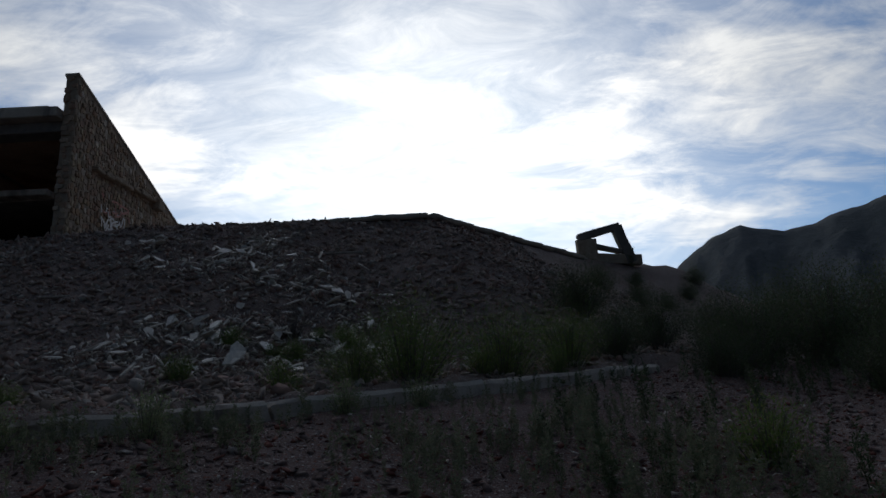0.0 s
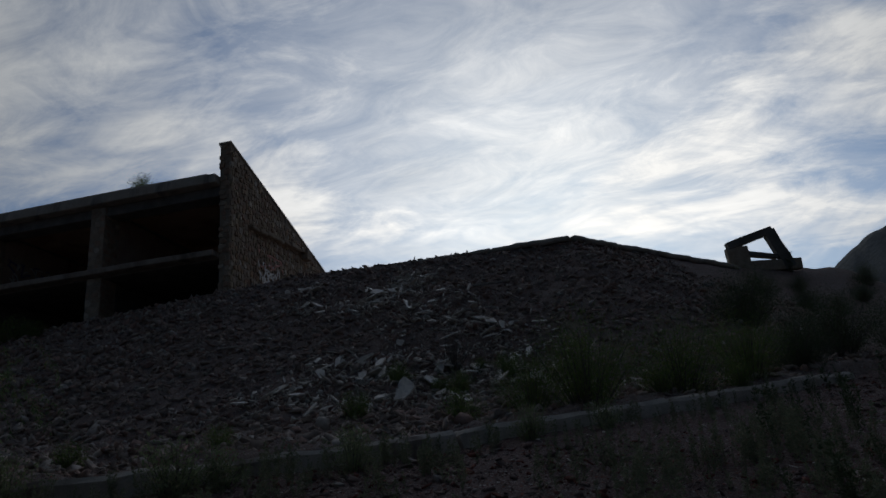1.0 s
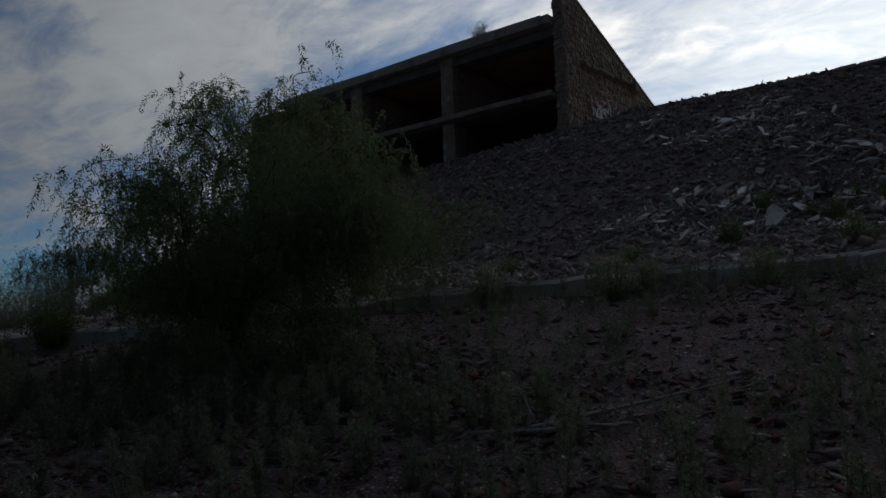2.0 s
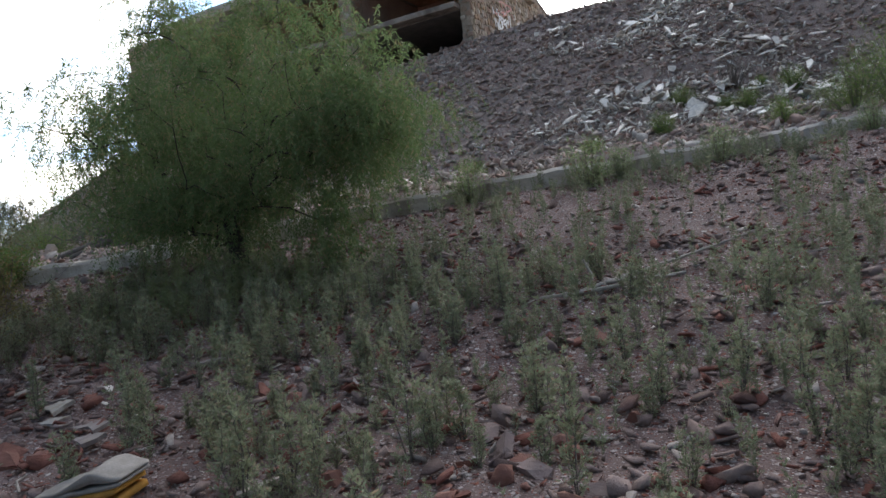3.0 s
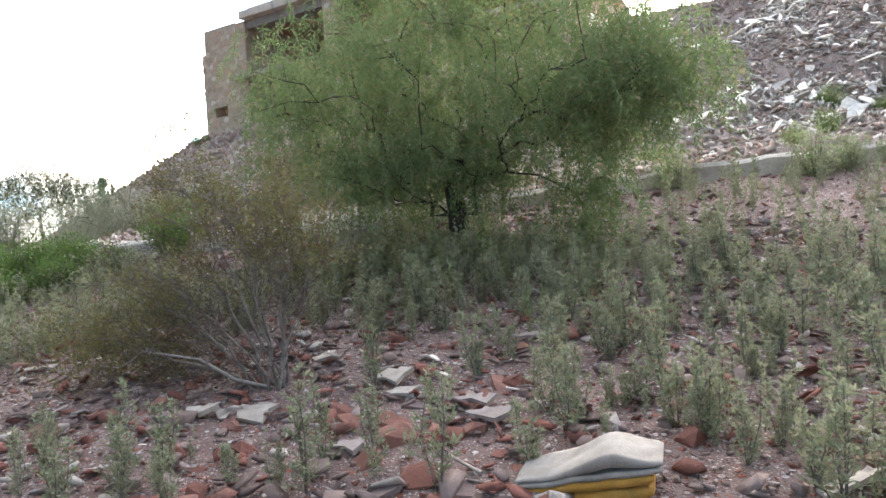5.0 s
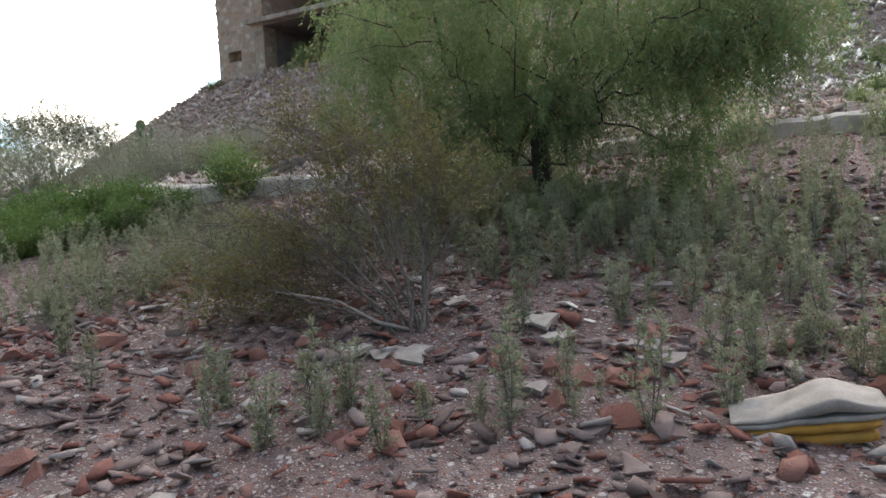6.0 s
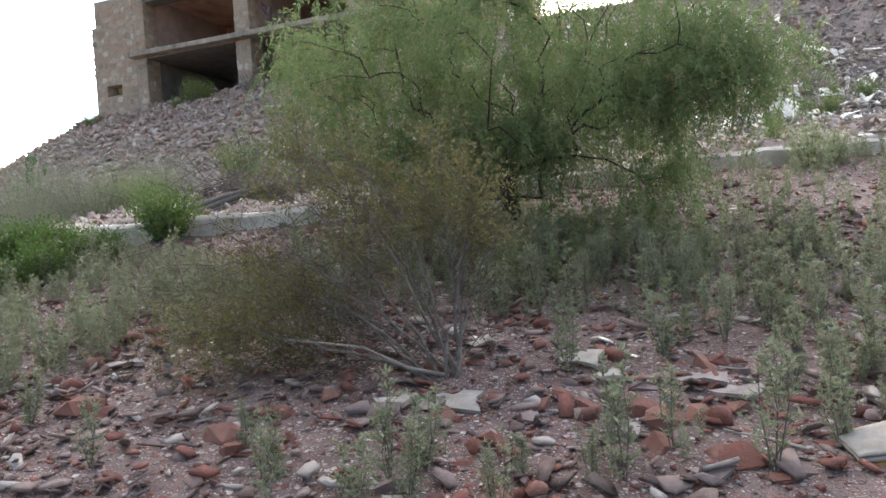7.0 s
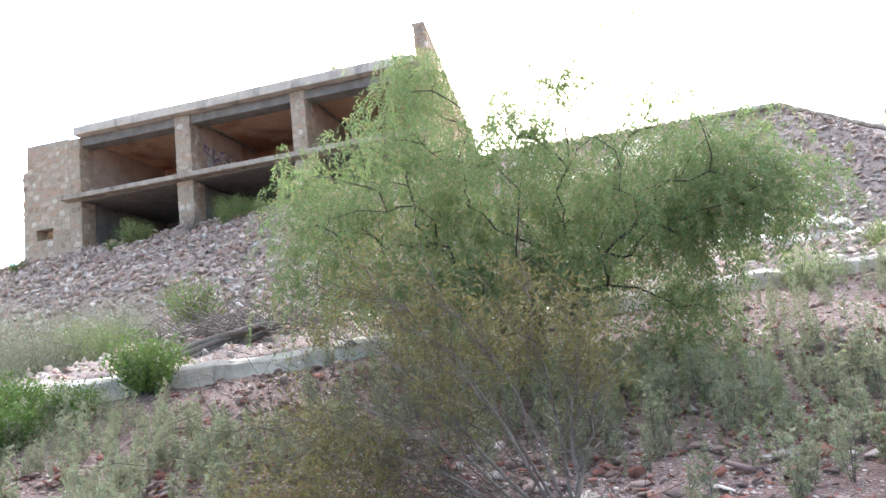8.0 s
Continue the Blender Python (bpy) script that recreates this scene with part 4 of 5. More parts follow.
# to the west, by the kerb and on the bank
BUSH_GREY = build_bush("grey_bush", RB, 1.0, 1.9, 46, 17000, 0.05, 0.010, LEAF_GREY, "grey-green wispy bush beside the kerb", upright=1.0, fuzz=0.11)
put_at(BUSH_GREY, -13.5, 5.7, 0.85)
for x, y, s in ((-14.4, 5.4, 1.0), (-13.4, 4.6, 0.5), (-15.6, 4.8, 1.05), (-13.6, 7.2, 0.7), (-17.2, 4.6, 1.1)):
    copy_at(BUSH_GREY, x, y, s, RB.uniform(0, 6), 0.03)
BUSH_HEDGE = build_bush("hedge_bush", RB, 0.68, 1.05, 60, 5200, 0.055, 0.026, LEAF_HEDGE, "fresh green leafy low bush by the kerb", upright=0.9)
put_at(BUSH_HEDGE, -10.75, 4.1, 0.75)
for x, y, s in ((-11.7, 3.5, 0.65), (-11.3, 3.0, 0.6), (-12.3, 3.0, 0.72), (-12.0, 2.4, 0.65), (-13.1, 2.7, 0.75), (-14.0, 2.4, 0.8), (-15.0, 2.2, 0.8), (-16.0, 1.9, 0.85), (-17.0, 2.0, 0.9), (-12.7, 2.1, 0.6), (-13.6, 1.8, 0.7), (-11.55, 2.6, 0.55), (-11.1, 3.5, 0.5), (-12.1, 3.4, 0.7), (-12.6, 2.5, 0.7), (-11.75, 2.15, 0.5), (-13.0, 3.1, 0.75)):
    copy_at(BUSH_HEDGE, x, y, s, RB.uniform(0, 6), 0.02)
copy_at(BUSH_TALL, -12.7, 5.9, 0.5, 2.0, 0.02, "yellow-green bush behind the kerb")
copy_at(BUSH_TALL, -13.6, 6.3, 0.55, 4.0, 0.02, "yellow-green bush behind the kerb")
copy_at(BUSH_LOW, -16.5, 13.5, 2.7, 1.0, 0.05, "bright green bush on the rubble bank")
for x, y, s in ((-23.4, 20.3, 1.9), (-22.9, 20.4, 1.5), (-19.4, 20.3, 2.0), (-18.8, 20.4, 1.7), (-18.2, 20.4, 1.3), (-28.4, 20.1, 1.3), (-24.2, 20.3, 1.0)):
    copy_at(BUSH_LOW, x, y, s, RB.uniform(0, 6), 0.02, "green bush against the foot of the house")
copy_at(DRY_BUSH, -20.7, 20.2, 1.5, 1.0, 0.02, "dry grey bush against the foot of the house")
roof_plant = copy_at(BUSH_LOW, -15.2, FRONT + 0.3, 1.5, 0.4, 0, "small green plant growing on the roof edge")
roof_plant.location.z = 12.6
roof_plant = copy_at(BUSH_LOW, -18.4, FRONT + 0.4, 0.6, 2.4, 0, "small dry plant growing on the roof edge")
roof_plant.location.z = 12.6

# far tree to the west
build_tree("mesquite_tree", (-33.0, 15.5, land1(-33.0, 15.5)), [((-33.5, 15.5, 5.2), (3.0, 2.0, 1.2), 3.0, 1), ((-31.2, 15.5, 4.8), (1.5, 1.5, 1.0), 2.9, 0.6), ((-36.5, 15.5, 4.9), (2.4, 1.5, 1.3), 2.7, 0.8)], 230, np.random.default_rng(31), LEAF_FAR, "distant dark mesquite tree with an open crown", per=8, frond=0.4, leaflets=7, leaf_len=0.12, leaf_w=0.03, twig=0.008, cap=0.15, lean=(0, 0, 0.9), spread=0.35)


# cactus
def build_cactus(x, y):
    rng = np.random.default_rng(4)
    cactus = empty("prickly_pear", (x, y, land1(x, y)), "green prickly pear cactus with stacked oval pads", "cactus")
    mat = plain_material("cactus_skin", (0.07, 0.12, 0.05), (0.12, 0.17, 0.08), 8.0, 0.6)
    pads = [((0, 0, 0.18), 0.0, 0.2), ((0.12, 0.03, 0.52), 0.35, 0.19), ((-0.16, 0, 0.5), -0.45, 0.18), ((0.22, 0.02, 0.86), 0.1, 0.17), ((-0.02, 0.03, 0.9), -0.1, 0.17), ((-0.36, 0, 0.72), -0.7, 0.15), ((0.06, 0, 1.2), 0.15, 0.15), ((0.42, 0, 1.05), 0.7, 0.13), ((-0.5, 0.02, 0.35), -1.1, 0.16)]
    for place, tilt, size in pads:
        bm = bmesh.new()
        bmesh.ops.create_icosphere(bm, subdivisions=2, radius=1.0)
        for v in bm.verts:
            k = 0.75 + 0.25 * v.co.z
            v.co = Vector((v.co.x * size * k, v.co.y * 0.035, v.co.z * size * 1.25))
        pad = part("pad", bm, mat, cactus, smooth=True)
        pad.matrix_local = Matrix.Scale(0.8, 4) @ Matrix.Translation(place) @ Matrix.Rotation(rng.uniform(-0.8, 0.8), 4, "Z") @ Matrix.Rotation(tilt, 4, "Y")


build_cactus(-15.6, 6.5)


# ---- stones, rubble and litter ----
def stone_shape(rng, n=11, flat=0.6):
    bm = bmesh.new()
    for _ in range(n):
        d = rng.normal(size=3)
        d = d / np.linalg.norm(d) * rng.uniform(0.75, 1.0)
        bm.verts.new((d[0], d[1] * rng.uniform(0.7, 1.0), d[2] * flat))
    bmesh.ops.convex_hull(bm, input=bm.verts)
    bmesh.ops.delete(bm, geom=[v for v in bm.verts if not v.link_faces], context="VERTS")
    bmesh.ops.triangulate(bm, faces=bm.faces)
    bm.verts.index_update()
    v = np.array([tuple(q.co) for q in bm.verts])
    t = np.array([[q.index for q in f.verts] for f in bm.faces])
    bm.free()
    return v, t


def slab_shape(rng, thick=0.1):
    """A broken flat piece."""
    n = int(rng.integers(4, 7))
    a = (np.arange(n) + rng.uniform(-0.38, 0.38, n)) * 6.28 / n
    a = a + np.linspace(0, 0.5, n)
    r = rng.uniform(0.5, 1.0, n)
    ring = np.stack([np.cos(a) * r, np.sin(a) * r * rng.uniform(0.3, 0.75)], 1)
    tilt = rng.normal(size=2) * 0.05
    top = np.c_[ring * 0.95, thick + ring @ tilt]
    bot = np.c_[ring, -thick + ring @ tilt]
    v = np.concatenate([top, bot])
    t = [(0, k, k + 1) for k in range(1, n - 1)] + [(n, n + k + 1, n + k) for k in range(1, n - 1)]
    for k in range(n):
        j = (k + 1) % n
        t += [(k, n + k, n + j), (k, n + j, j)]
    return v, np.array(t)


def turns(n, rng, tip):
    """Random turns: free about the upright, tipped a little."""
    a, b, c = rng.uniform(0, 6.28, n), rng.normal(size=n) * tip, rng.normal(size=n) * tip
    ca, sa, cb, sb, cc, sc = np.cos(a), np.sin(a), np.cos(b), np.sin(b), np.cos(c), np.sin(c)
    z, o = np.zeros(n), np.ones(n)
    rz = np.stack([np.stack([ca, -sa, z], -1), np.stack([sa, ca, z], -1), np.stack([z, z, o], -1)], 1)
    rx = np.stack([np.stack([o, z, z], -1), np.stack([z, cb, -sb], -1), np.stack([z, sb, cb], -1)], 1)
    ry = np.stack([np.stack([cc, z, sc], -1), np.stack([z, o, z], -1), np.stack([-sc, z, cc], -1)], 1)
    return rx @ ry @ rz


def scatter(name, x, y, size, shapes, mat, rng, tip, label, category, sink=0.25):
    """Many loose pieces joined into one."""
    n = len(x)
    z = land(x, y)
    rot = turns(n, rng, tip)
    sx = size[:, None] * rng.uniform(0.75, 1.25, (n, 3))
    kind = rng.integers(0, len(shapes), n)
    pieces = []
    for k, (v, t) in enumerate(shapes):
        m = np.where(kind == k)[0]
        if not len(m):
            continue
        w = np.einsum("nij,nvj->nvi", rot[m], v[None] * sx[m][:, None, :])
        w = w + np.stack([x[m], y[m], z[m] + size[m] * (0.5 - sink) * 0.5], -1)[:, None, :]
        tt = t[None] + (np.arange(len(m)) * len(v))[:, None, None]
        pieces.append((w.reshape(-1, 3), tt.reshape(-1, 3)))
    v, t = joined(pieces)
    return tagged(arrays_object(name, v, t, mat), label, category, kind="stuff")


RS = np.random.default_rng(41)
STONES = [stone_shape(RS, 7, 0.5) for _ in range(18)]
ROUGH = [stone_shape(RS, 13, 0.6) for _ in range(10)]
CHIPS = [stone_shape(RS, 6, 0.42) for _ in range(10)]
SLABS = [slab_shape(RS, 0.075) for _ in range(14)]


def spread(n, x0, x1, y0, y1, keep, rng):
    x, y = rng.uniform(x0, x1, n), rng.uniform(y0, y1, n)
    k = keep(x, y)
    return x[k], y[k]


bank = lambda x, y: (y > kerb_y(x) + 0.35) & (outside(x, y) > 0.05)
x, y = spread(25000, -13, 6, 6, 24, lambda x, y: bank(x, y) & (land(x, y, False) > 2.2), RS)
scatter("rubble", x, y, 0.05 + 0.12 * RS.uniform(size=len(x)) ** 1.7, STONES + SLABS, RUBBLE, RS, 0.5, "grey-pink broken rubble covering the bank", "rubble")
x, y = spread(24000, -33, -11, 4, 21, lambda x, y: bank(x, y) & (y > kerb_y(x) + 1.2), RS)
scatter("rubble", x, y, 0.07 + 0.16 * RS.uniform(size=len(x)) ** 1.6, STONES + SLABS, RUBBLE, RS, 0.7, "grey-pink broken rubble below the house", "rubble")
x, y = spread(1500, -12, 5, 8, 22, lambda x, y: bank(x, y) & (fbm(x * 0.7, y * 0.7, 2, 77) > 0.0), RS)
scatter("rubble", x, y, 0.12 + 0.12 * RS.uniform(size=len(x)), SLABS, RUBBLE, RS, 0.45, "flat broken rubble pieces on the bank", "rubble")
x, y = spread(16000, -17, 3.5, 2.5, 11, lambda x, y: (y > kerb_y(x) + 0.3) & (y < kerb_y(x) + 2.2) & (fbm(x * 0.9, y * 0.9, 2, 44) > -0.15), RS)
scatter("rubble", x, y, 0.025 + 0.07 * RS.uniform(size=len(x)) ** 2, STONES + SLABS, RUBBLE, RS, 0.5, "loose stones and shards behind the kerb", "rubble")
# crest, so that the skyline is uneven
x = RS.uniform(-11.3, -1.5, 130)
y = 21.1 + 0.06 * (x + 9) + RS.normal(size=130) * 0.3
scatter("rubble", x, y, 0.04 + 0.08 * RS.uniform(size=130) ** 2, STONES, RUBBLE, RS, 0.5, "stones along the crest of the bank", "rubble", -0.2)
lower = lambda x, y: y < kerb_y(x) - 0.25
x, y = spread(52000, -11.5, 3.5, -1.2, 9.5, lambda x, y: lower(x, y) & (fbm(x * 1.3, y * 1.3, 3, 55) + RS.uniform(-0.6, 0.6, len(x)) > -0.15), RS)
scatter("gravel", x, y, 0.008 + 0.024 * RS.uniform(size=len(x)) ** 2.2, CHIPS, PEBBLE, RS, 0.4, "loose pinkish gravel and stone chips", "gravel")
x, y = spread(15000, -10.5, 3.0, -0.6, 9.0, lambda x, y: lower(x, y) & (fbm(x * 0.9, y * 0.9, 3, 91) + RS.uniform(-0.5, 0.5, len(x)) > -0.12), RS)
scatter("gravel", x, y, 0.022 + 0.075 * RS.uniform(size=len(x)) ** 2.4, STONES + SLABS + SLABS, PEBBLE, RS, 0.35, "fist-sized stones strewn over the slope", "stones")


x, y = spread(13000, -10.5, 2.0, -0.4, 5.0, lambda x, y: lower(x, y) & (fbm(x * 0.9 + 5, y * 0.9, 3, 19) + RS.uniform(-0.5, 0.5, len(x)) > -0.1), RS)
scatter("gravel", x, y, 0.02 + 0.07 * RS.uniform(size=len(x)) ** 2.4, SLABS, PEBBLE, RS, 0.3, "flat stone shards strewn over the slope", "stones", -0.3)


x, y = spread(11000, 2.5, 10.5, 2.5, 14.0, lambda x, y: lower(x, y), RS)
scatter("gravel", x, y, 0.018 + 0.055 * RS.uniform(size=len(x)) ** 2.4, STONES + SLABS, PEBBLE, RS, 0.35, "loose pinkish stones below the tall bushes", "stones")


def shape_mesh(name, shape, mat):
    me = bpy.data.meshes.new(name)
    me.from_pydata([tuple(p) for p in shape[0]], [], [tuple(int(i) for i in f) for f in shape[1]])
    me.materials.append(mat)
    return me


def singles(name, meshes, spots, label, category, group, rng, tip=0.3, sink=0.2, lean=0.15):
    for x, y, s in spots:
        ob = new(name, meshes[int(rng.integers(len(meshes)))])
        q = Matrix.Rotation(rng.uniform(0, 6.28), 4, "Z")
        e = Euler((rng.normal() * tip + lean, rng.normal() * tip, 0)).to_matrix().to_4x4()
        sc = rng.uniform(0.8, 1.2, 3) * s
        ob.matrix_basis = Matrix.Translation((x, y, land1(x, y) + s * (0.28 - sink))) @ e @ q @ Matrix.Diagonal((sc[0], sc[1], sc[2], 1))
        tagged(ob, label, category, group)


RED = [shape_mesh("rock", stone_shape(RS, 13, 0.6), ROCK_RED) for _ in range(10)]
GREY = [shape_mesh("rock", stone_shape(RS, 12, 0.55), ROCK_GREY) for _ in range(6)] + [shape_mesh("rock", slab_shape(RS, 0.16), ROCK_GREY) for _ in range(4)]
FLAKE = [shape_mesh("plaster_fragment", slab_shape(RS, 0.045), PLASTER) for _ in range(16)]
red = [(-6.57, 0.95, 0.08), (-6.2, 0.36, 0.12), (-6.35, 0.3, 0.1), (-5.27, 0.71, 0.11), (-5.67, 1.02, 0.15), (-6.4, 0.6, 0.09), (-6.33, 0.8, 0.1), (-7.48, 0.6, 0.15), (-7.35, 0.5, 0.11), (-8.43, 0.73, 0.15), (-8.25, 0.7, 0.1), (-5.97, 1.12, 0.13), (-7.57, -0.34, 0.17), (-7.4, -0.3, 0.13),
       (-4.76, 2.0, 0.13), (-5.5, 1.68, 0.11), (-5.78, 1.1, 0.13), (-3.13, 2.98, 0.13), (-4.25, 2.69, 0.1), (-6.11, 1.2, 0.11), (-2.99, 1.88, 0.11), (-3.95, 1.38, 0.1), (-4.57, 1.35, 0.11), (-3.08, 1.57, 0.1), (-5.55, 1.12, 0.1), (-5.45, 1.71, 0.09), (-5.71, 0.83, 0.1), (-5.4, 0.77, 0.12), (-5.4, 1.19, 0.09),
       (-4.53, 1.92, 0.1), (-4.39, 1.44, 0.1), (-2.33, 2.37, 0.14), (-4.34, 2.58, 0.11), (-2.98, 1.81, 0.12), (-3.28, 1.52, 0.11), (-2.98, 1.5, 0.11), (-3.78, 1.25, 0.1), (-5.5, 1.44, 0.11), (-5.65, 1.3, 0.1), (-5.62, 2.25, 0.09), (-7.2, 1.05, 0.1), (-8.9, 0.45, 0.13), (-8.6, 0.2, 0.14), (-9.1, 1.4, 0.09), (-5.1, 1.0, 0.1)]
while len(red) < 290:
    x, y = RS.uniform(-9.5, 0.5), RS.uniform(0.1, 4.5)
    if fbm(np.array([x * 0.8]), np.array([y * 0.8]), 2, 66)[0] + RS.uniform(-0.35, 0.35) > -0.02 and y < 2.2 + RS.uniform(0, 2):
        red.append((x, y, 0.04 + 0.075 * RS.uniform() ** 1.5))
singles("rock", RED, [(a, b, c * 0.85) for a, b, c in red[:150]], "rust-red broken rock lying on gravel", "rock", "red rocks on the slope", RS, 0.3, 0.3)
grey = [(-6.57, 0.35, 0.13), (-5.3, 0.5, 0.12), (-5.84, 0.86, 0.11), (-5.35, 1.62, 0.1), (-5.2, 1.5, 0.1), (-5.75, 1.35, 0.1), (-3.0, 1.5, 0.13), (-2.7, 1.4, 0.11), (-9.2, 0.3, 0.15), (-8.0, 1.3, 0.1), (-6.19, 0.97, 0.1), (-5.51, 0.67, 0.12), (-3.19, 1.61, 0.12), (-4.75, 2.02, 0.08)]
while len(grey) < 290:
    x, y = RS.uniform(-9.5, 1.5), 0.05 + 6.0 * RS.uniform() ** 1.4
    if fbm(np.array([x * 0.8 + 9]), np.array([y * 0.8]), 2, 66)[0] + RS.uniform(-0.35, 0.35) > -0.02:
        grey.append((x, y, 0.04 + 0.09 * RS.uniform() ** 1.6))
singles("rock", GREY, grey[:140], "pinkish grey angular rock lying on gravel", "rock", "grey rocks on the slope", RS, 0.3, 0.28)

for stones, mat, label in ((red[150:], ROCK_RED_BITS, "smaller rust-red stones strewn over the gravel"), (grey[140:], ROCK_GREY_BITS, "smaller pinkish grey stones strewn over the gravel")):
    a = np.array(stones)
    scatter("loose_stones", a[:, 0], a[:, 1], a[:, 2] * 0.85, ROUGH, mat, RS, 0.3, label, "stones")

# pale fallen plaster, in drifts down the bank
DRIFTS = ((-4.95, 19.8, 0.22, 12), (-5.2, 19.3, 0.25, 14), (-5.05, 18.6, 0.25, 12), (-5.65, 18.5, 0.28, 14), (-5.85, 17.8, 0.3, 16), (-4.5, 17.1, 0.35, 9), (-4.05, 18.1, 0.35, 9), (-8.0, 19.3, 0.35, 7), (-7.9, 18.3, 0.3, 8), (-7.1, 17.8, 0.3, 6),
          (-2.95, 17.9, 0.4, 6), (-3.5, 16.9, 0.4, 7), (-4.3, 16.2, 0.4, 5), (-4.0, 15.2, 0.4, 7), (-2.9, 16.5, 0.4, 8), (-2.3, 16.2, 0.35, 7), (-1.4, 15.9, 0.4, 9), (-5.5, 14.6, 0.35, 14), (-4.9, 14.2, 0.4, 14), (-4.5, 14.3, 0.35, 9),
          (-6.7, 13.6, 0.35, 7), (-5.9, 13.6, 0.35, 10), (-4.7, 13.0, 0.45, 10), (-3.7, 13.5, 0.4, 12), (-3.4, 14.5, 0.4, 9), (-2.6, 15.0, 0.4, 8), (-1.65, 15.0, 0.45, 15), (-1.95, 14.6, 0.4, 9), (-1.3, 14.0, 0.4, 9), (-2.5, 13.6, 0.5, 9))
flakes, bx, by = [], [], []
for cx, cy, r, n in DRIFTS:
    for _ in range(n):
        flakes.append((cx + RS.normal() * r, cy + RS.normal() * r * 0.9, 0.1 + 0.21 * RS.uniform() ** 1.6))
    bx += list(cx + RS.normal(size=n * 13) * r * 1.3)
    by += list(cy + RS.normal(size=n * 13) * r * 1.2)
flakes += [(-6.9, 7.5, 0.12), (-7.4, 7.2, 0.14), (-8.6, 7.0, 0.2), (-8.1, 7.3, 0.16), (-9.0, 6.4, 0.12)]
singles("plaster_fragment", FLAKE, flakes[:298], "whitish broken plaster slab lying on rubble", "plaster fragment", "plaster slabs on the bank", RS, 0.38, -0.4, 0.3)
scatter("plaster_bits", np.array(bx), np.array(by), 0.03 + 0.085 * RS.uniform(size=len(bx)) ** 2, SLABS, PLASTER_BITS, RS, 0.7, "whitish plaster crumbs on the rubble", "plaster bits", -1.2)
near = [(-6.0, 1.9, 0.13), (-5.85, 1.75, 0.1), (-5.4, 1.62, 0.1), (-5.0, 2.35, 0.09), (-6.2, 1.6, 0.08), (-5.6, 2.0, 0.09), (-4.9, 1.75, 0.06), (-2.0, 1.7, 0.05), (-2.6, 2.7, 0.05), (-9.0, 2.2, 0.09), (-8.4, 1.7, 0.07), (-9.6, 2.4, 0.08), (-4.3, 3.3, 0.05), (-1.4, 3.4, 0.07), (-0.4, 3.0, 0.05), (0.8, 4.0, 0.07), (1.6, 5.5, 0.09), (2.2, 6.9, 0.1), (-1.0, 5.6, 0.07), (0.2, 6.4, 0.08), (1.1, 8.0, 0.1), (3.0, 7.4, 0.08)]
singles("plaster_fragment", FLAKE, [(a, b, c * 0.55) for a, b, c in near], "whitish broken plaster slab lying on gravel", "plaster fragment", "plaster slabs on the slope", RS, 0.2, 0.1)
x, y = spread(500, -10, 3.5, 0.2, 9.5, lambda x, y: lower(x, y), RS)
scatter("plaster_bits", x, y, 0.012 + 0.028 * RS.uniform(size=len(x)) ** 2, SLABS, PLASTER_BITS, RS, 0.3, "small pale chips on the gravel", "plaster bits", -0.1)
x, y = spread(1300, -3.5, 9.0, 3.0, 13.0, lambda x, y: lower(x, y), RS)
scatter("plaster_bits", x, y, 0.014 + 0.045 * RS.uniform(size=len(x)) ** 2.4, SLABS, PLASTER_BITS, RS, 0.3, "pale chips on the gravel below the kerb", "plaster bits", -0.2)

# ---- weeds over the slope ----
RW = np.random.default_rng(61)
WEEDS = []
for k in range(7):
    w = build_weed(RW, RW.uniform(0.30, 0.48), int(RW.integers(3, 6)), 14, 11, 0.027, 0.0085, LEAF_WEED)
    tagged(w, "grey-green upright leafy weed growing in gravel", "weed", "weeds on the slope")
    WEEDS.append(w)


def weed_density(x, y):
    near_tree = np.exp(-(((x + 6.9) / 1.5) ** 2 + ((y - 3.6) / 0.8) ** 2))
    shade = np.exp(-(((x + 7.0) / 2.0) ** 2 + ((y - 3.6) / 0.7) ** 2))
    clump = fbm(x * 0.75, y * 0.75, 3, 35)
    right = np.exp(-(((x + 2.6) / 2.0) ** 2 + ((y - 2.0) / 1.5) ** 2))
    bare = np.exp(-(((x + 7.5) / 1.8) ** 2 + ((y - 0.9) / 0.9) ** 2))
    mid_slope = np.exp(-(((x + 4.8) / 1.4) ** 2 + ((y - 2.8) / 0.85) ** 2))
    behind = step(4.3, 5.0, y) * step(-4.2, -5.0, x)
    upper = step(-6.5, -4.5, x) * step(3.0, 4.5, y) * step(3.0, 0.5, x)
    return 0.36 + 0.8 * clump + 0.3 * near_tree + 0.2 * shade + 0.12 * right + 0.16 * upper + 0.42 * mid_slope - 0.35 * behind - 0.5 * bare - 0.4 * step(-7.8, -8.8, x) * step(3.0, 3.8, y)


def weed_spots(n, x0, x1, y0, y1):
    x, y = spread(n, x0, x1, y0, y1, lambda x, y: lower(x, y) & (weed_density(x, y) > RW.uniform(0.05, 0.95, len(x))) & (np.hypot((x + 4.6) / 1.3, y - 0.75) > 0.45), RW)
    return x, y


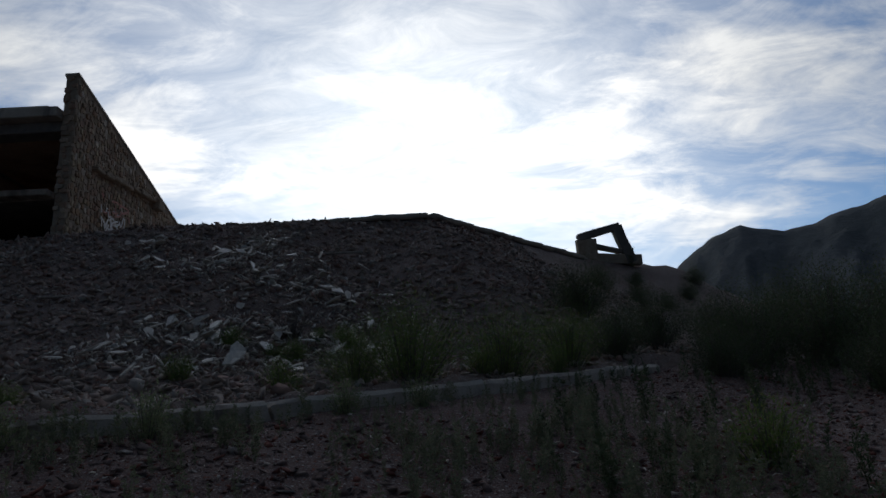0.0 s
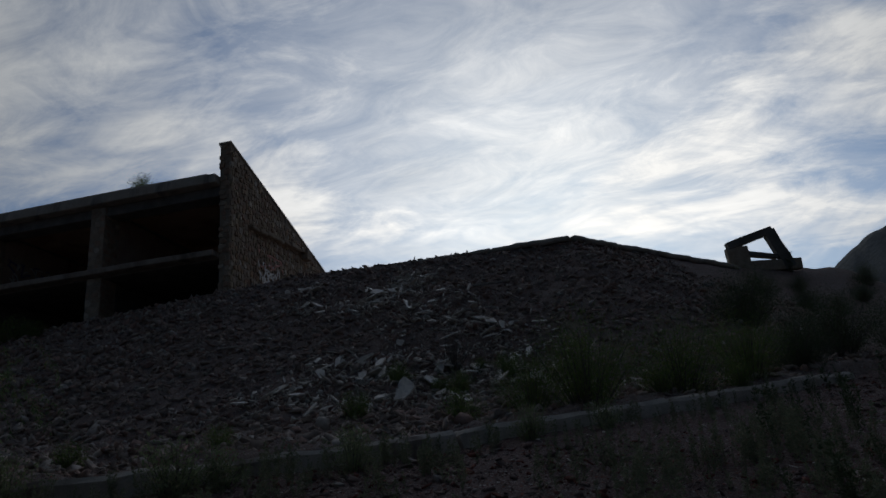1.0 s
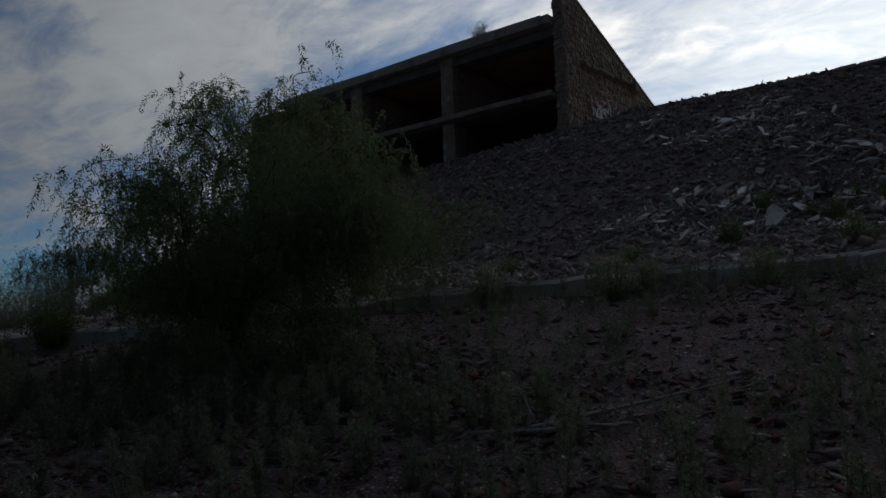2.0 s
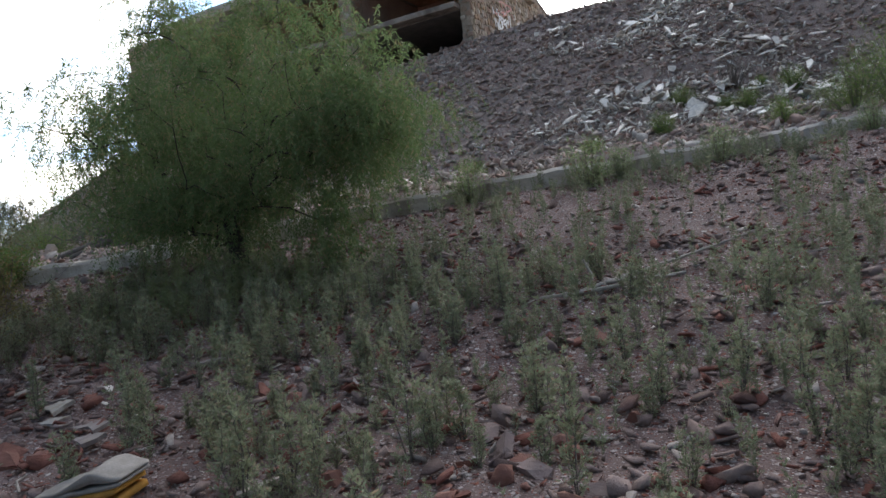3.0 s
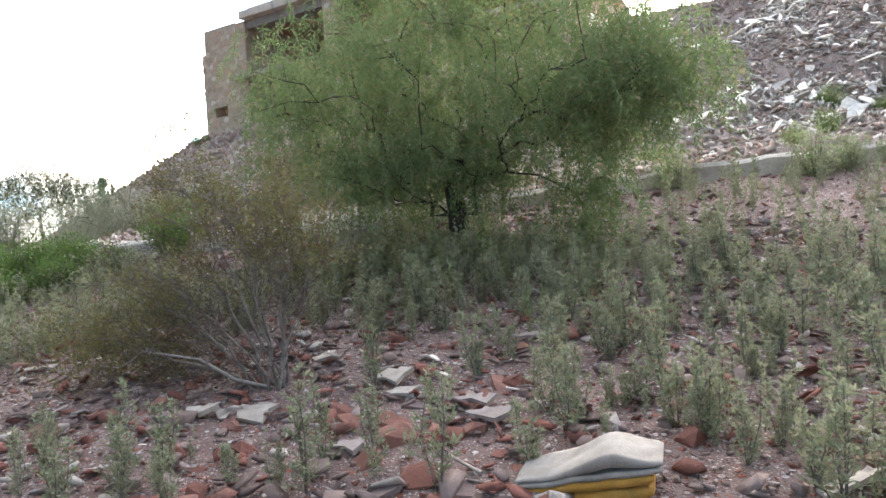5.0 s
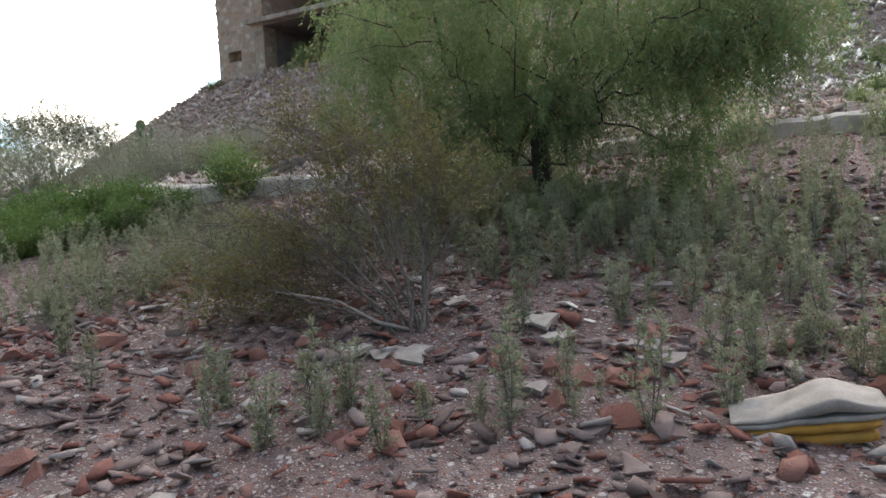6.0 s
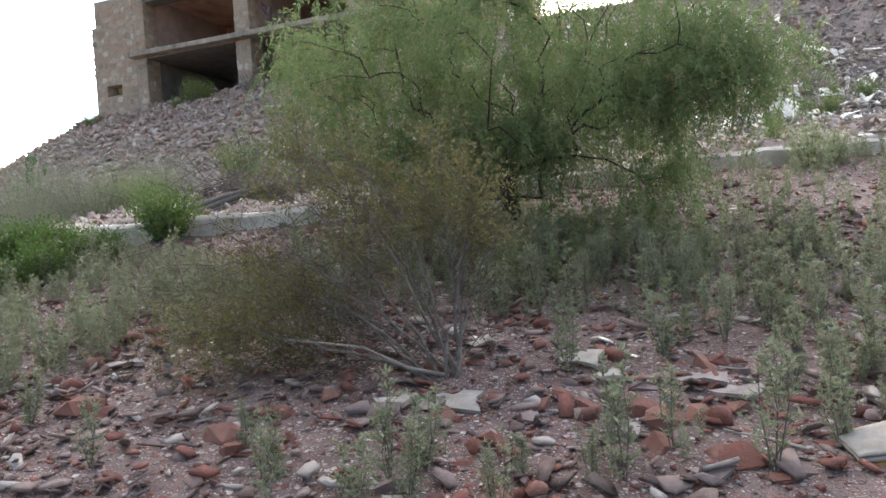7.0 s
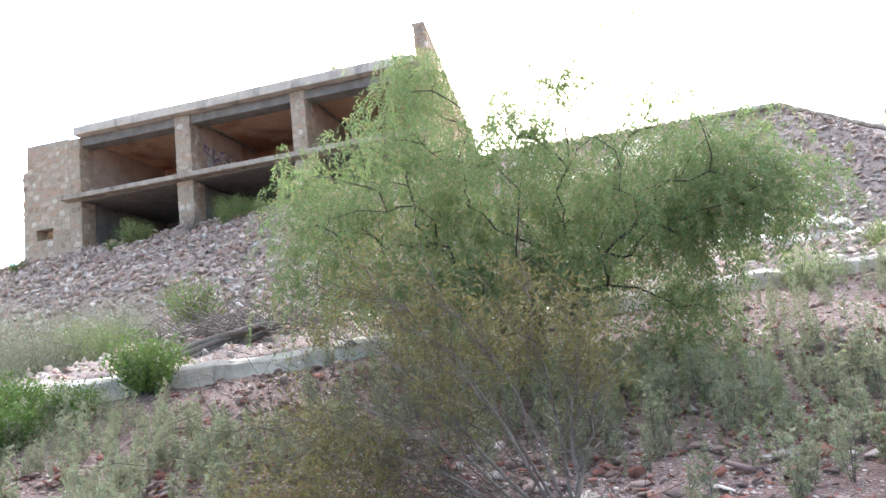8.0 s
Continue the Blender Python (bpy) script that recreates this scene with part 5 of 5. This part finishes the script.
x, y = weed_spots(900, -9.0, 0.0, 0.5, 4.0)
pick = min(len(x), 280)
for i in range(pick):
    src = WEEDS[int(RW.integers(len(WEEDS)))]
    ob = src if i < len(WEEDS) and src.location.length == 0 else copy_thing(src, Matrix.Identity(4))
    put_at(ob, x[i], y[i], RW.uniform(0.45, 1.05), RW.uniform(0, 6.28), 0.01)
for wx, wy, ws in ((-6.61, 0.4, 0.95), (-6.5, 0.3, 0.8), (-5.79, 0.58, 1.05), (-5.3, 0.72, 1.1), (-6.62, 0.12, 0.9), (-6.17, 0.28, 0.7), (-7.07, 0.37, 0.8), (-7.0, 0.2, 0.7), (-5.05, 0.98, 0.8),
                   (-6.13, 1.5, 0.9), (-8.55, 0.54, 0.8), (-7.88, 0.26, 0.7), (-4.99, 1.27, 0.9), (-8.48, 1.46, 0.8), (-4.75, 1.81, 1.0), (-5.85, 0.75, 0.8), (-7.3, 0.5, 0.6)):
    put_at(copy_thing(WEEDS[int(RW.integers(len(WEEDS)))], Matrix.Identity(4)), wx, wy, ws, RW.uniform(0, 6.28), 0.01)
for w in WEEDS:
    if w.location.length == 0:
        put_at(w, RW.uniform(-5, -3), RW.uniform(2, 4), 0.9)


FIELD_WEEDS = [weed_arrays(RW, 0.36, int(RW.integers(2, 4)), 9, 8, 0.032, 0.011) for _ in range(8)]


def weed_field(name, spots, mat, scale, label):
    """The rest of the weeds, joined."""
    x, y = spots
    z = land(x, y)
    kind = RW.integers(0, len(FIELD_WEEDS), len(x))
    pieces = []
    for k, (stem, leaf) in enumerate(FIELD_WEEDS):
        m = np.where(kind == k)[0]
        if not len(m):
            continue
        sc = scale * RW.uniform(0.5, 1.2, len(m))
        a = RW.uniform(0, 6.28, len(m))
        for v, t in (stem, leaf):
            vx = np.cos(a)[:, None] * v[None, :, 0] - np.sin(a)[:, None] * v[None, :, 1]
            vy = np.sin(a)[:, None] * v[None, :, 0] + np.cos(a)[:, None] * v[None, :, 1]
            w = np.stack([vx, vy, np.broadcast_to(v[None, :, 2], vx.shape)], -1) * sc[:, None, None]
            w = w + np.stack([x[m], y[m], z[m]], -1)[:, None, :]
            pieces.append((w.reshape(-1, 3), (t[None] + (np.arange(len(m)) * len(v))[:, None, None]).reshape(-1, 3)))
    v, t = joined(pieces)
    tagged(arrays_object(name, v, t, mat), label, "weeds", kind="stuff")


weed_field("weeds", weed_spots(4600, -12.0, 4.0, 2.2, 10.5), LEAF_WEED, 0.82, "grey-green weeds spread over the hillside")
weed_field("weeds", weed_spots(300, 1.0, 11.0, 3.5, 15.0), LEAF_WEED, 1.1, "grey-green weeds below the tall bushes")
weed_field("weeds", weed_spots(1300, -10.5, 3.0, 0.6, 4.2), LEAF_WEED, 0.5, "low weeds spread over the gravel")
x, y = spread(420, -12.5, -8.9, 0.8, 3.4, lambda x, y: fbm(x * 0.8, y * 0.8, 2, 14) > -0.2, RW)
weed_field("weeds", (x, y), LEAF_WEED, 0.8, "grey-green weeds in front of the low hedge")
# weeds against the foot of the kerb, and the few that hang over it
x = RW.uniform(-12.0, 3.5, 160)
y = kerb_y(x) - 0.34 - np.abs(RW.normal(size=160)) * 0.25
k = fbm(x * 0.9, y * 0.4, 3, 12) + RW.uniform(-0.25, 0.25, 160) > 0.04
weed_field("weeds", (x[k], y[k]), LEAF_WEED, 0.5, "grey-green weeds along the foot of the kerb")
x, y = spread(280, 0.8, 10.5, 5.5, 15.5, lambda x, y: lower(x, y) & (fbm(x * 0.6, y * 0.6, 2, 8) > -0.12), RW)
weed_field("weeds", (x, y), LEAF_DARK, 1.3, "dark green weeds below the tall bushes")
# dense green weeds under the tree
x = -6.7 + RW.normal(size=300) * 0.75
y = 3.75 + RW.normal(size=300) * 0.42
weed_field("tall_weeds", (x, y), LEAF_UNDER, 0.72, "dense green weeds under the tree")


# ---- loose things ----
def build_ruin(x, y, turn):
    """A leaning concrete frame with two openings."""
    z = land1(x, y)
    ruin = empty("ruined_wall", (x, y, z), "leaning broken concrete wall frame with two empty openings", "ruin")
    ruin.rotation_euler = (0, 0, turn)
    def bar(name, a, b, thick, mat=CONCRETE_DARK):
        a, b = Vector(a), Vector(b)
        d = b - a
        bm = bmesh.new()
        box_bm(bm, -0.03, d.length + 0.03, -0.16, 0.16, -thick / 2, thick / 2)
        worn(bm, 2, 0.03, 0.02, a.x)
        ob = part(name, bm, mat, ruin)
        ob.matrix_local = Matrix.Translation(a) @ d.to_track_quat("X", "Z").to_matrix().to_4x4()
    bar("post", (0.36, 0, -0.5), (0.3, 0, 0.86), 0.82, MORTAR)
    bar("top_beam", (0.0, 0, 0.95), (1.72, 0, 1.42), 0.3)
    bar("leaning_post", (1.62, 0, 1.38), (2.12, 0, -0.1), 0.44)
    bar("cross_bar", (0.7, 0, 0.58), (1.7, 0, 0.36), 0.17)
    bar("sill", (0.3, 0, 0.08), (2.5, 0, 0.0), 0.42, MORTAR)


build_ruin(5.1, 28.6, radians(8))
stalk = build_weed(np.random.default_rng(8), 0.75, 5, 8, 5, 0.08, 0.02, LEAF_DARK, "stalk_plant")
tagged(stalk, "thin leafy stalk plant beside the ruined wall", "plant")
put_at(stalk, 7.15, 28.6)


def build_cushion(x, y):
    """Torn foam cushion: a pale folded cover over yellow foam."""
    cushion = empty("foam_cushion", (x, y, land1(x, y) - 0.025), "torn cushion with dirty white cover and yellow foam", "cushion")
    cushion.rotation_euler = (radians(6), radians(-7), radians(10))
    white = plain_material("dirty_white_cloth", (0.21, 0.185, 0.162), (0.36, 0.325, 0.292), 9.0, 0.9, bump=0.3)
    foam = plain_material("yellow_foam", (0.50, 0.235, 0.045), (0.62, 0.31, 0.08), 12.0, 0.95, stain=(0.34, 0.18, 0.05))
    def sheet(name, z_of, thick, x0, x1, depth, mat, label, shift=0.0):
        nx, ny = 26, 12
        bm = bmesh.new()
        rows = []
        for side in (1, 0):
            for j in range(ny):
                fy = j / (ny - 1)
                for i in range(nx):
                    fx = i / (nx - 1)
                    th = thick(fx) if callable(thick) else thick
                    r = 0.72 + 0.28 * math.sin(math.pi * fy) ** 0.5
                    e = math.sin(math.pi * min(max(fx, 0.0), 1.0)) ** 0.35
                    zz = z_of(fx) + 0.007 * noise.noise(Vector((fx * 5, fy * 4, 0.5))) + (th / 2 if side else -th / 2) * r * (0.5 + 0.5 * e)
                    rows.append(bm.verts.new((x0 + (x1 - x0) * fx, -depth / 2 + depth * fy * (0.8 + 0.2 * e) + shift, zz)))
        k = lambda s, j, i: rows[(0 if s else 1) * nx * ny + j * nx + i]
        for s in (1, 0):
            for j in range(ny - 1):
                for i in range(nx - 1):
                    f = (k(s, j, i), k(s, j, i + 1), k(s, j + 1, i + 1), k(s, j + 1, i))
                    bm.faces.new(f if s else f[::-1])
        ring = [(0, i) for i in range(nx)] + [(j, nx - 1) for j in range(1, ny)] + [(ny - 1, i) for i in range(nx - 2, -1, -1)] + [(j, 0) for j in range(ny - 2, 0, -1)]
        for a, b in zip(ring, ring[1:] + ring[:1]):
            bm.faces.new((k(0, *a), k(0, *b), k(1, *b), k(1, *a)))
        part(name, bm, mat, cushion, label, smooth=True)
    hump = lambda f: 0.112 + 0.02 * f + 0.03 * math.exp(-((f - 0.66) / 0.2) ** 2)
    sheet("foam", lambda f: 0.022 + 0.02 * f, 0.05, -0.27, 0.16, 0.22, foam, "yellow foam layer", 0.006)
    sheet("foam_fold", lambda f: 0.068 + 0.02 * f, 0.04, -0.28, 0.17, 0.22, foam, "yellow foam fold", 0.0)
    sheet("cover_fold", lambda f: 0.095 + 0.02 * f, 0.022, -0.29, 0.2, 0.23, white, "dirty white folded cover", 0.002)
    sheet("cover", hump, lambda f: 0.016 + 0.04 * math.exp(-((f - 0.66) / 0.22) ** 2), -0.29, 0.205, 0.22, white, "dirty white bulging cover", 0.004)


build_cushion(-4.76, 0.95)


def build_branch(x, y, name, chains, mat, label, turn=0.0):
    ob = empty(name, (x, y, land1(x, y)), label, "branch")
    ob.rotation_euler = (radians(9), 0, turn)
    for ch in chains:
        v, t = tubes([[(np.array(p), r) for p, r in ch]], 6)
        arrays_object("limb", v, t, mat, ob)


build_branch(-3.35, 3.65, "dead_branch", [
    [((-0.15, -0.1, 0.02), 0.016), ((0.1, 0.1, 0.05), 0.015), ((0.5, 0.6, 0.06), 0.012), ((0.95, 1.1, 0.09), 0.007)],
    [((0.1, 0.1, 0.05), 0.012), ((0.3, 0.08, 0.07), 0.011), ((0.55, 0.15, 0.05), 0.008)],
    [((-0.35, -0.1, 0.02), 0.018), ((0.0, -0.02, 0.03), 0.016), ((0.6, 0.25, 0.04), 0.011)],
    [((0.0, 0.0, 0.03), 0.012), ((0.03, 0.03, 0.12), 0.012), ((-0.02, 0.05, 0.24), 0.006)]], DEADWOOD, "weathered grey dead branch lying on the slope")
build_branch(-8.75, 16.45, "pole", [[((-0.3, -0.35, 0.05), 0.035), ((0.35, 0.5, 0.1), 0.03)]], DEADWOOD, "short weathered pole lying on the rubble")
build_branch(-3.0, 18.7, "pole", [[((-0.5, -0.1, 0.08), 0.04), ((0.7, 0.25, 0.12), 0.03)]], DEADWOOD, "dark weathered pole lying on the rubble")
for bx, by, tn in ((-4.5, 2.4, 0.4), (-2.3, 2.9, 1.9), (-1.9, 4.4, 0.2), (-5.3, 0.9, 2.5), (-8.9, 2.5, 0.3), (-0.8, 2.6, 0.9)):
    build_branch(bx, by, "stick", [[((-0.15, 0, 0.02), 0.007), ((0.02, 0.03, 0.03), 0.006), ((0.2, 0.0, 0.02), 0.004)]], DEADWOOD, "thin dry stick on the gravel", tn)


def build_logs(x, y):
    rng = np.random.default_rng(9)
    for k in range(5):
        log = empty("log", (x + 0.12 * k, y + 0.1 * k, land1(x + 0.12 * k, y + 0.1 * k) + 0.13), "grey weathered fallen log beside the kerb", "log", "logs by the kerb")
        log.rotation_euler = (0, radians(-14 - 3 * k), radians(28 + 7 * k))
        v, t = tubes([[(np.array((-0.7, 0, 0)), 0.05), (np.array((0.0, rng.uniform(-0.04, 0.04), 0.03)), 0.047), (np.array((0.75 - 0.1 * k, 0, 0.0)), 0.035)]], 8)
        arrays_object("shaft", v, t, TWIG, log)
    heap = tagged(new("brushwood"), "heap of dry grey brushwood on the kerb", "brushwood", kind="stuff")
    chains = []
    for k in range(420):
        a, b = rng.uniform(0, 6.28), rng.uniform(-0.2, 0.7)
        p = np.array([rng.normal() * 0.45, rng.normal() * 0.22, 0.02])
        d = np.array([math.cos(a), math.sin(a) * 0.6, b]) * rng.uniform(0.2, 0.55)
        chains.append([(p, 0.006), (p + d * 0.5 + rng.normal(size=3) * 0.03, 0.005), (p + d, 0.002)])
    chains = [[(q * 1.7, r * 1.3) for q, r in c] for c in chains]
    v, t = tubes(chains, 4)
    arrays_object("twigs", v, t, TWIG, heap)
    heap.location = (x + 0.15, y + 0.9, land1(x + 0.15, y + 0.9))


build_logs(-11.15, 5.6)


def build_board(name, x, y, w, d, turn, tip, mat, label, category):
    """A thin broken board with a torn edge."""
    bm = bmesh.new()
    rng = np.random.default_rng(int(abs(x) * 100))
    ring = [(-0.5, -0.2), (-0.3, -0.42), (0.05, -0.38), (0.5, -0.5), (0.46, 0.05), (0.5, 0.5), (0.18, 0.42), (0.1, 0.2), (-0.15, 0.3), (-0.2, 0.08)]
    ring = [(a * w * 0.72 + rng.normal() * 0.01, b * d * 0.85 + rng.normal() * 0.01) for a, b in ring]
    lo = [bm.verts.new((a, b, 0)) for a, b in ring]
    hi = [bm.verts.new((a, b, 0.014 + 0.01 * math.sin(a * 18))) for a, b in ring]
    bm.faces.new(lo[::-1])
    bm.faces.new(hi)
    for k in range(len(ring)):
        j = (k + 1) % len(ring)
        bm.faces.new((lo[k], lo[j], hi[j], hi[k]))
    ob = part(name, bm, mat)
    ob.matrix_basis = Matrix.Translation((x, y, land1(x, y) + 0.025)) @ Euler((radians(tip), radians(4), radians(turn))).to_matrix().to_4x4()
    tagged(ob, label, category)


GREY_BOARD = plain_material("grey_board", (0.22, 0.18, 0.165), (0.34, 0.29, 0.27), 10.0, 0.9)
PALE_BOARD = plain_material("pale_board", (0.32, 0.275, 0.235), (0.49, 0.44, 0.385), 10.0, 0.85, stain=(0.24, 0.19, 0.16))
build_board("board", -6.62, 1.08, 0.46, 0.2, 10, 20, PALE_BOARD, "pale torn board lying on red gravel", "board")
build_board("board", -6.85, 1.02, 0.26, 0.11, -14, 16, PALE_BOARD, "pale torn board scrap lying on gravel", "board")
build_board("board", -6.1, 1.6, 0.34, 0.16, -8, 22, PALE_BOARD, "pale torn board lying among weeds", "board")
build_board("board", -5.93, 1.45, 0.24, 0.12, 14, 16, PALE_BOARD, "pale torn board scrap lying on stones", "board")
build_board("board", -6.66, 1.76, 0.2, 0.12, 30, 14, PALE_BOARD, "crumpled pale scrap beside the shrub", "scrap")
build_board("board", -5.53, 1.41, 0.3, 0.12, 4, 14, GREY_BOARD, "grey flat board piece lying on stones", "board")
build_board("board", -5.66, 2.4, 0.3, 0.1, 5, 12, GREY_BOARD, "grey flat board piece lying on gravel", "board")
build_board("board", -5.4, 1.3, 0.28, 0.13, -12, 14, GREY_BOARD, "grey flat board piece lying on stones", "board")
build_board("board", -5.84, 0.88, 0.22, 0.1, 8, 14, GREY_BOARD, "small grey board piece lying on gravel", "board")
build_board("board", -8.67, 1.27, 0.3, 0.09, 28, 10, GREY_BOARD, "pale narrow board lying on gravel", "board")
build_board("board", -4.05, 1.15, 0.09, 0.3, -35, 10, PALE_BOARD, "narrow pale board strip lying on gravel", "board")
build_board("board", -3.28, 3.72, 0.08, 0.16, -15, 60, PALE_BOARD, "pale scrap caught in a dead branch", "scrap")


def build_graffiti():
    """Spray paint on the masonry: pale and red strokes, plain bars."""
    rng = np.random.default_rng(2)
    paint = plain_material("white_spray_paint", (0.62, 0.60, 0.57), (0.74, 0.72, 0.70), 6.0, 0.6)
    pink = plain_material("red_spray_paint", (0.45, 0.16, 0.13), (0.55, 0.25, 0.2), 6.0, 0.6)
    violet = plain_material("violet_spray_paint", (0.14, 0.10, 0.24), (0.22, 0.17, 0.33), 6.0, 0.6)
    def strokes(name, n, mat, origin, udir, vdir, w, h, thick, label):
        u, v = Vector(udir), Vector(vdir)
        nrm = u.cross(v)
        bm = bmesh.new()
        for _ in range(n):
            a = Vector((rng.uniform(0, w), rng.uniform(0, h), 0))
            ang, bend, ln = rng.uniform(-0.6, 2.2), rng.uniform(-1.5, 1.5), rng.uniform(0.2, 0.7)
            last = None
            for k in range(6):
                p = Vector(origin) + u * min(max(a.x, 0), w) + v * min(max(a.y, 0), h) + nrm * 0.002 * rng.uniform(0, 1)
                s = (u * -math.sin(ang) + v * math.cos(ang)) * thick / 2
                quad = (bm.verts.new(p - s), bm.verts.new(p + s), bm.verts.new(p + s + nrm * 0.004), bm.verts.new(p - s + nrm * 0.004))
                if last:
                    for q in range(4):
                        bm.faces.new((last[q], last[(q + 1) % 4], quad[(q + 1) % 4], quad[q]))
                last = quad
                a += Vector((math.cos(ang), math.sin(ang), 0)) * ln / 5
                ang += bend / 5
        tagged(part(name, bm, mat, HOUSE, label), kind="stuff")
    strokes("paint_marks", 46, paint, (-11.535, FRONT + 1.9, 8.75), (0, 1, 0), (0, 0, 1), 2.6, 1.25, 0.07, "white spray-paint marks")
    strokes("paint_marks", 14, pink, (-11.532, FRONT + 1.7, 9.7), (0, 1, 0), (0, 0, 1), 2.2, 0.7, 0.07, "faded red spray-paint marks")
    strokes("paint_marks", 34, violet, (-21.36, FRONT + 1.0, 10.0), (0, 1, 0), (0, 0, 1), 2.8, 1.3, 0.07, "violet spray-paint marks")
    strokes("paint_marks", 22, paint, (-21.355, FRONT + 1.0, 9.95), (0, 1, 0), (0, 0, 1), 2.8, 1.3, 0.06, "white spray-paint marks")


build_graffiti()
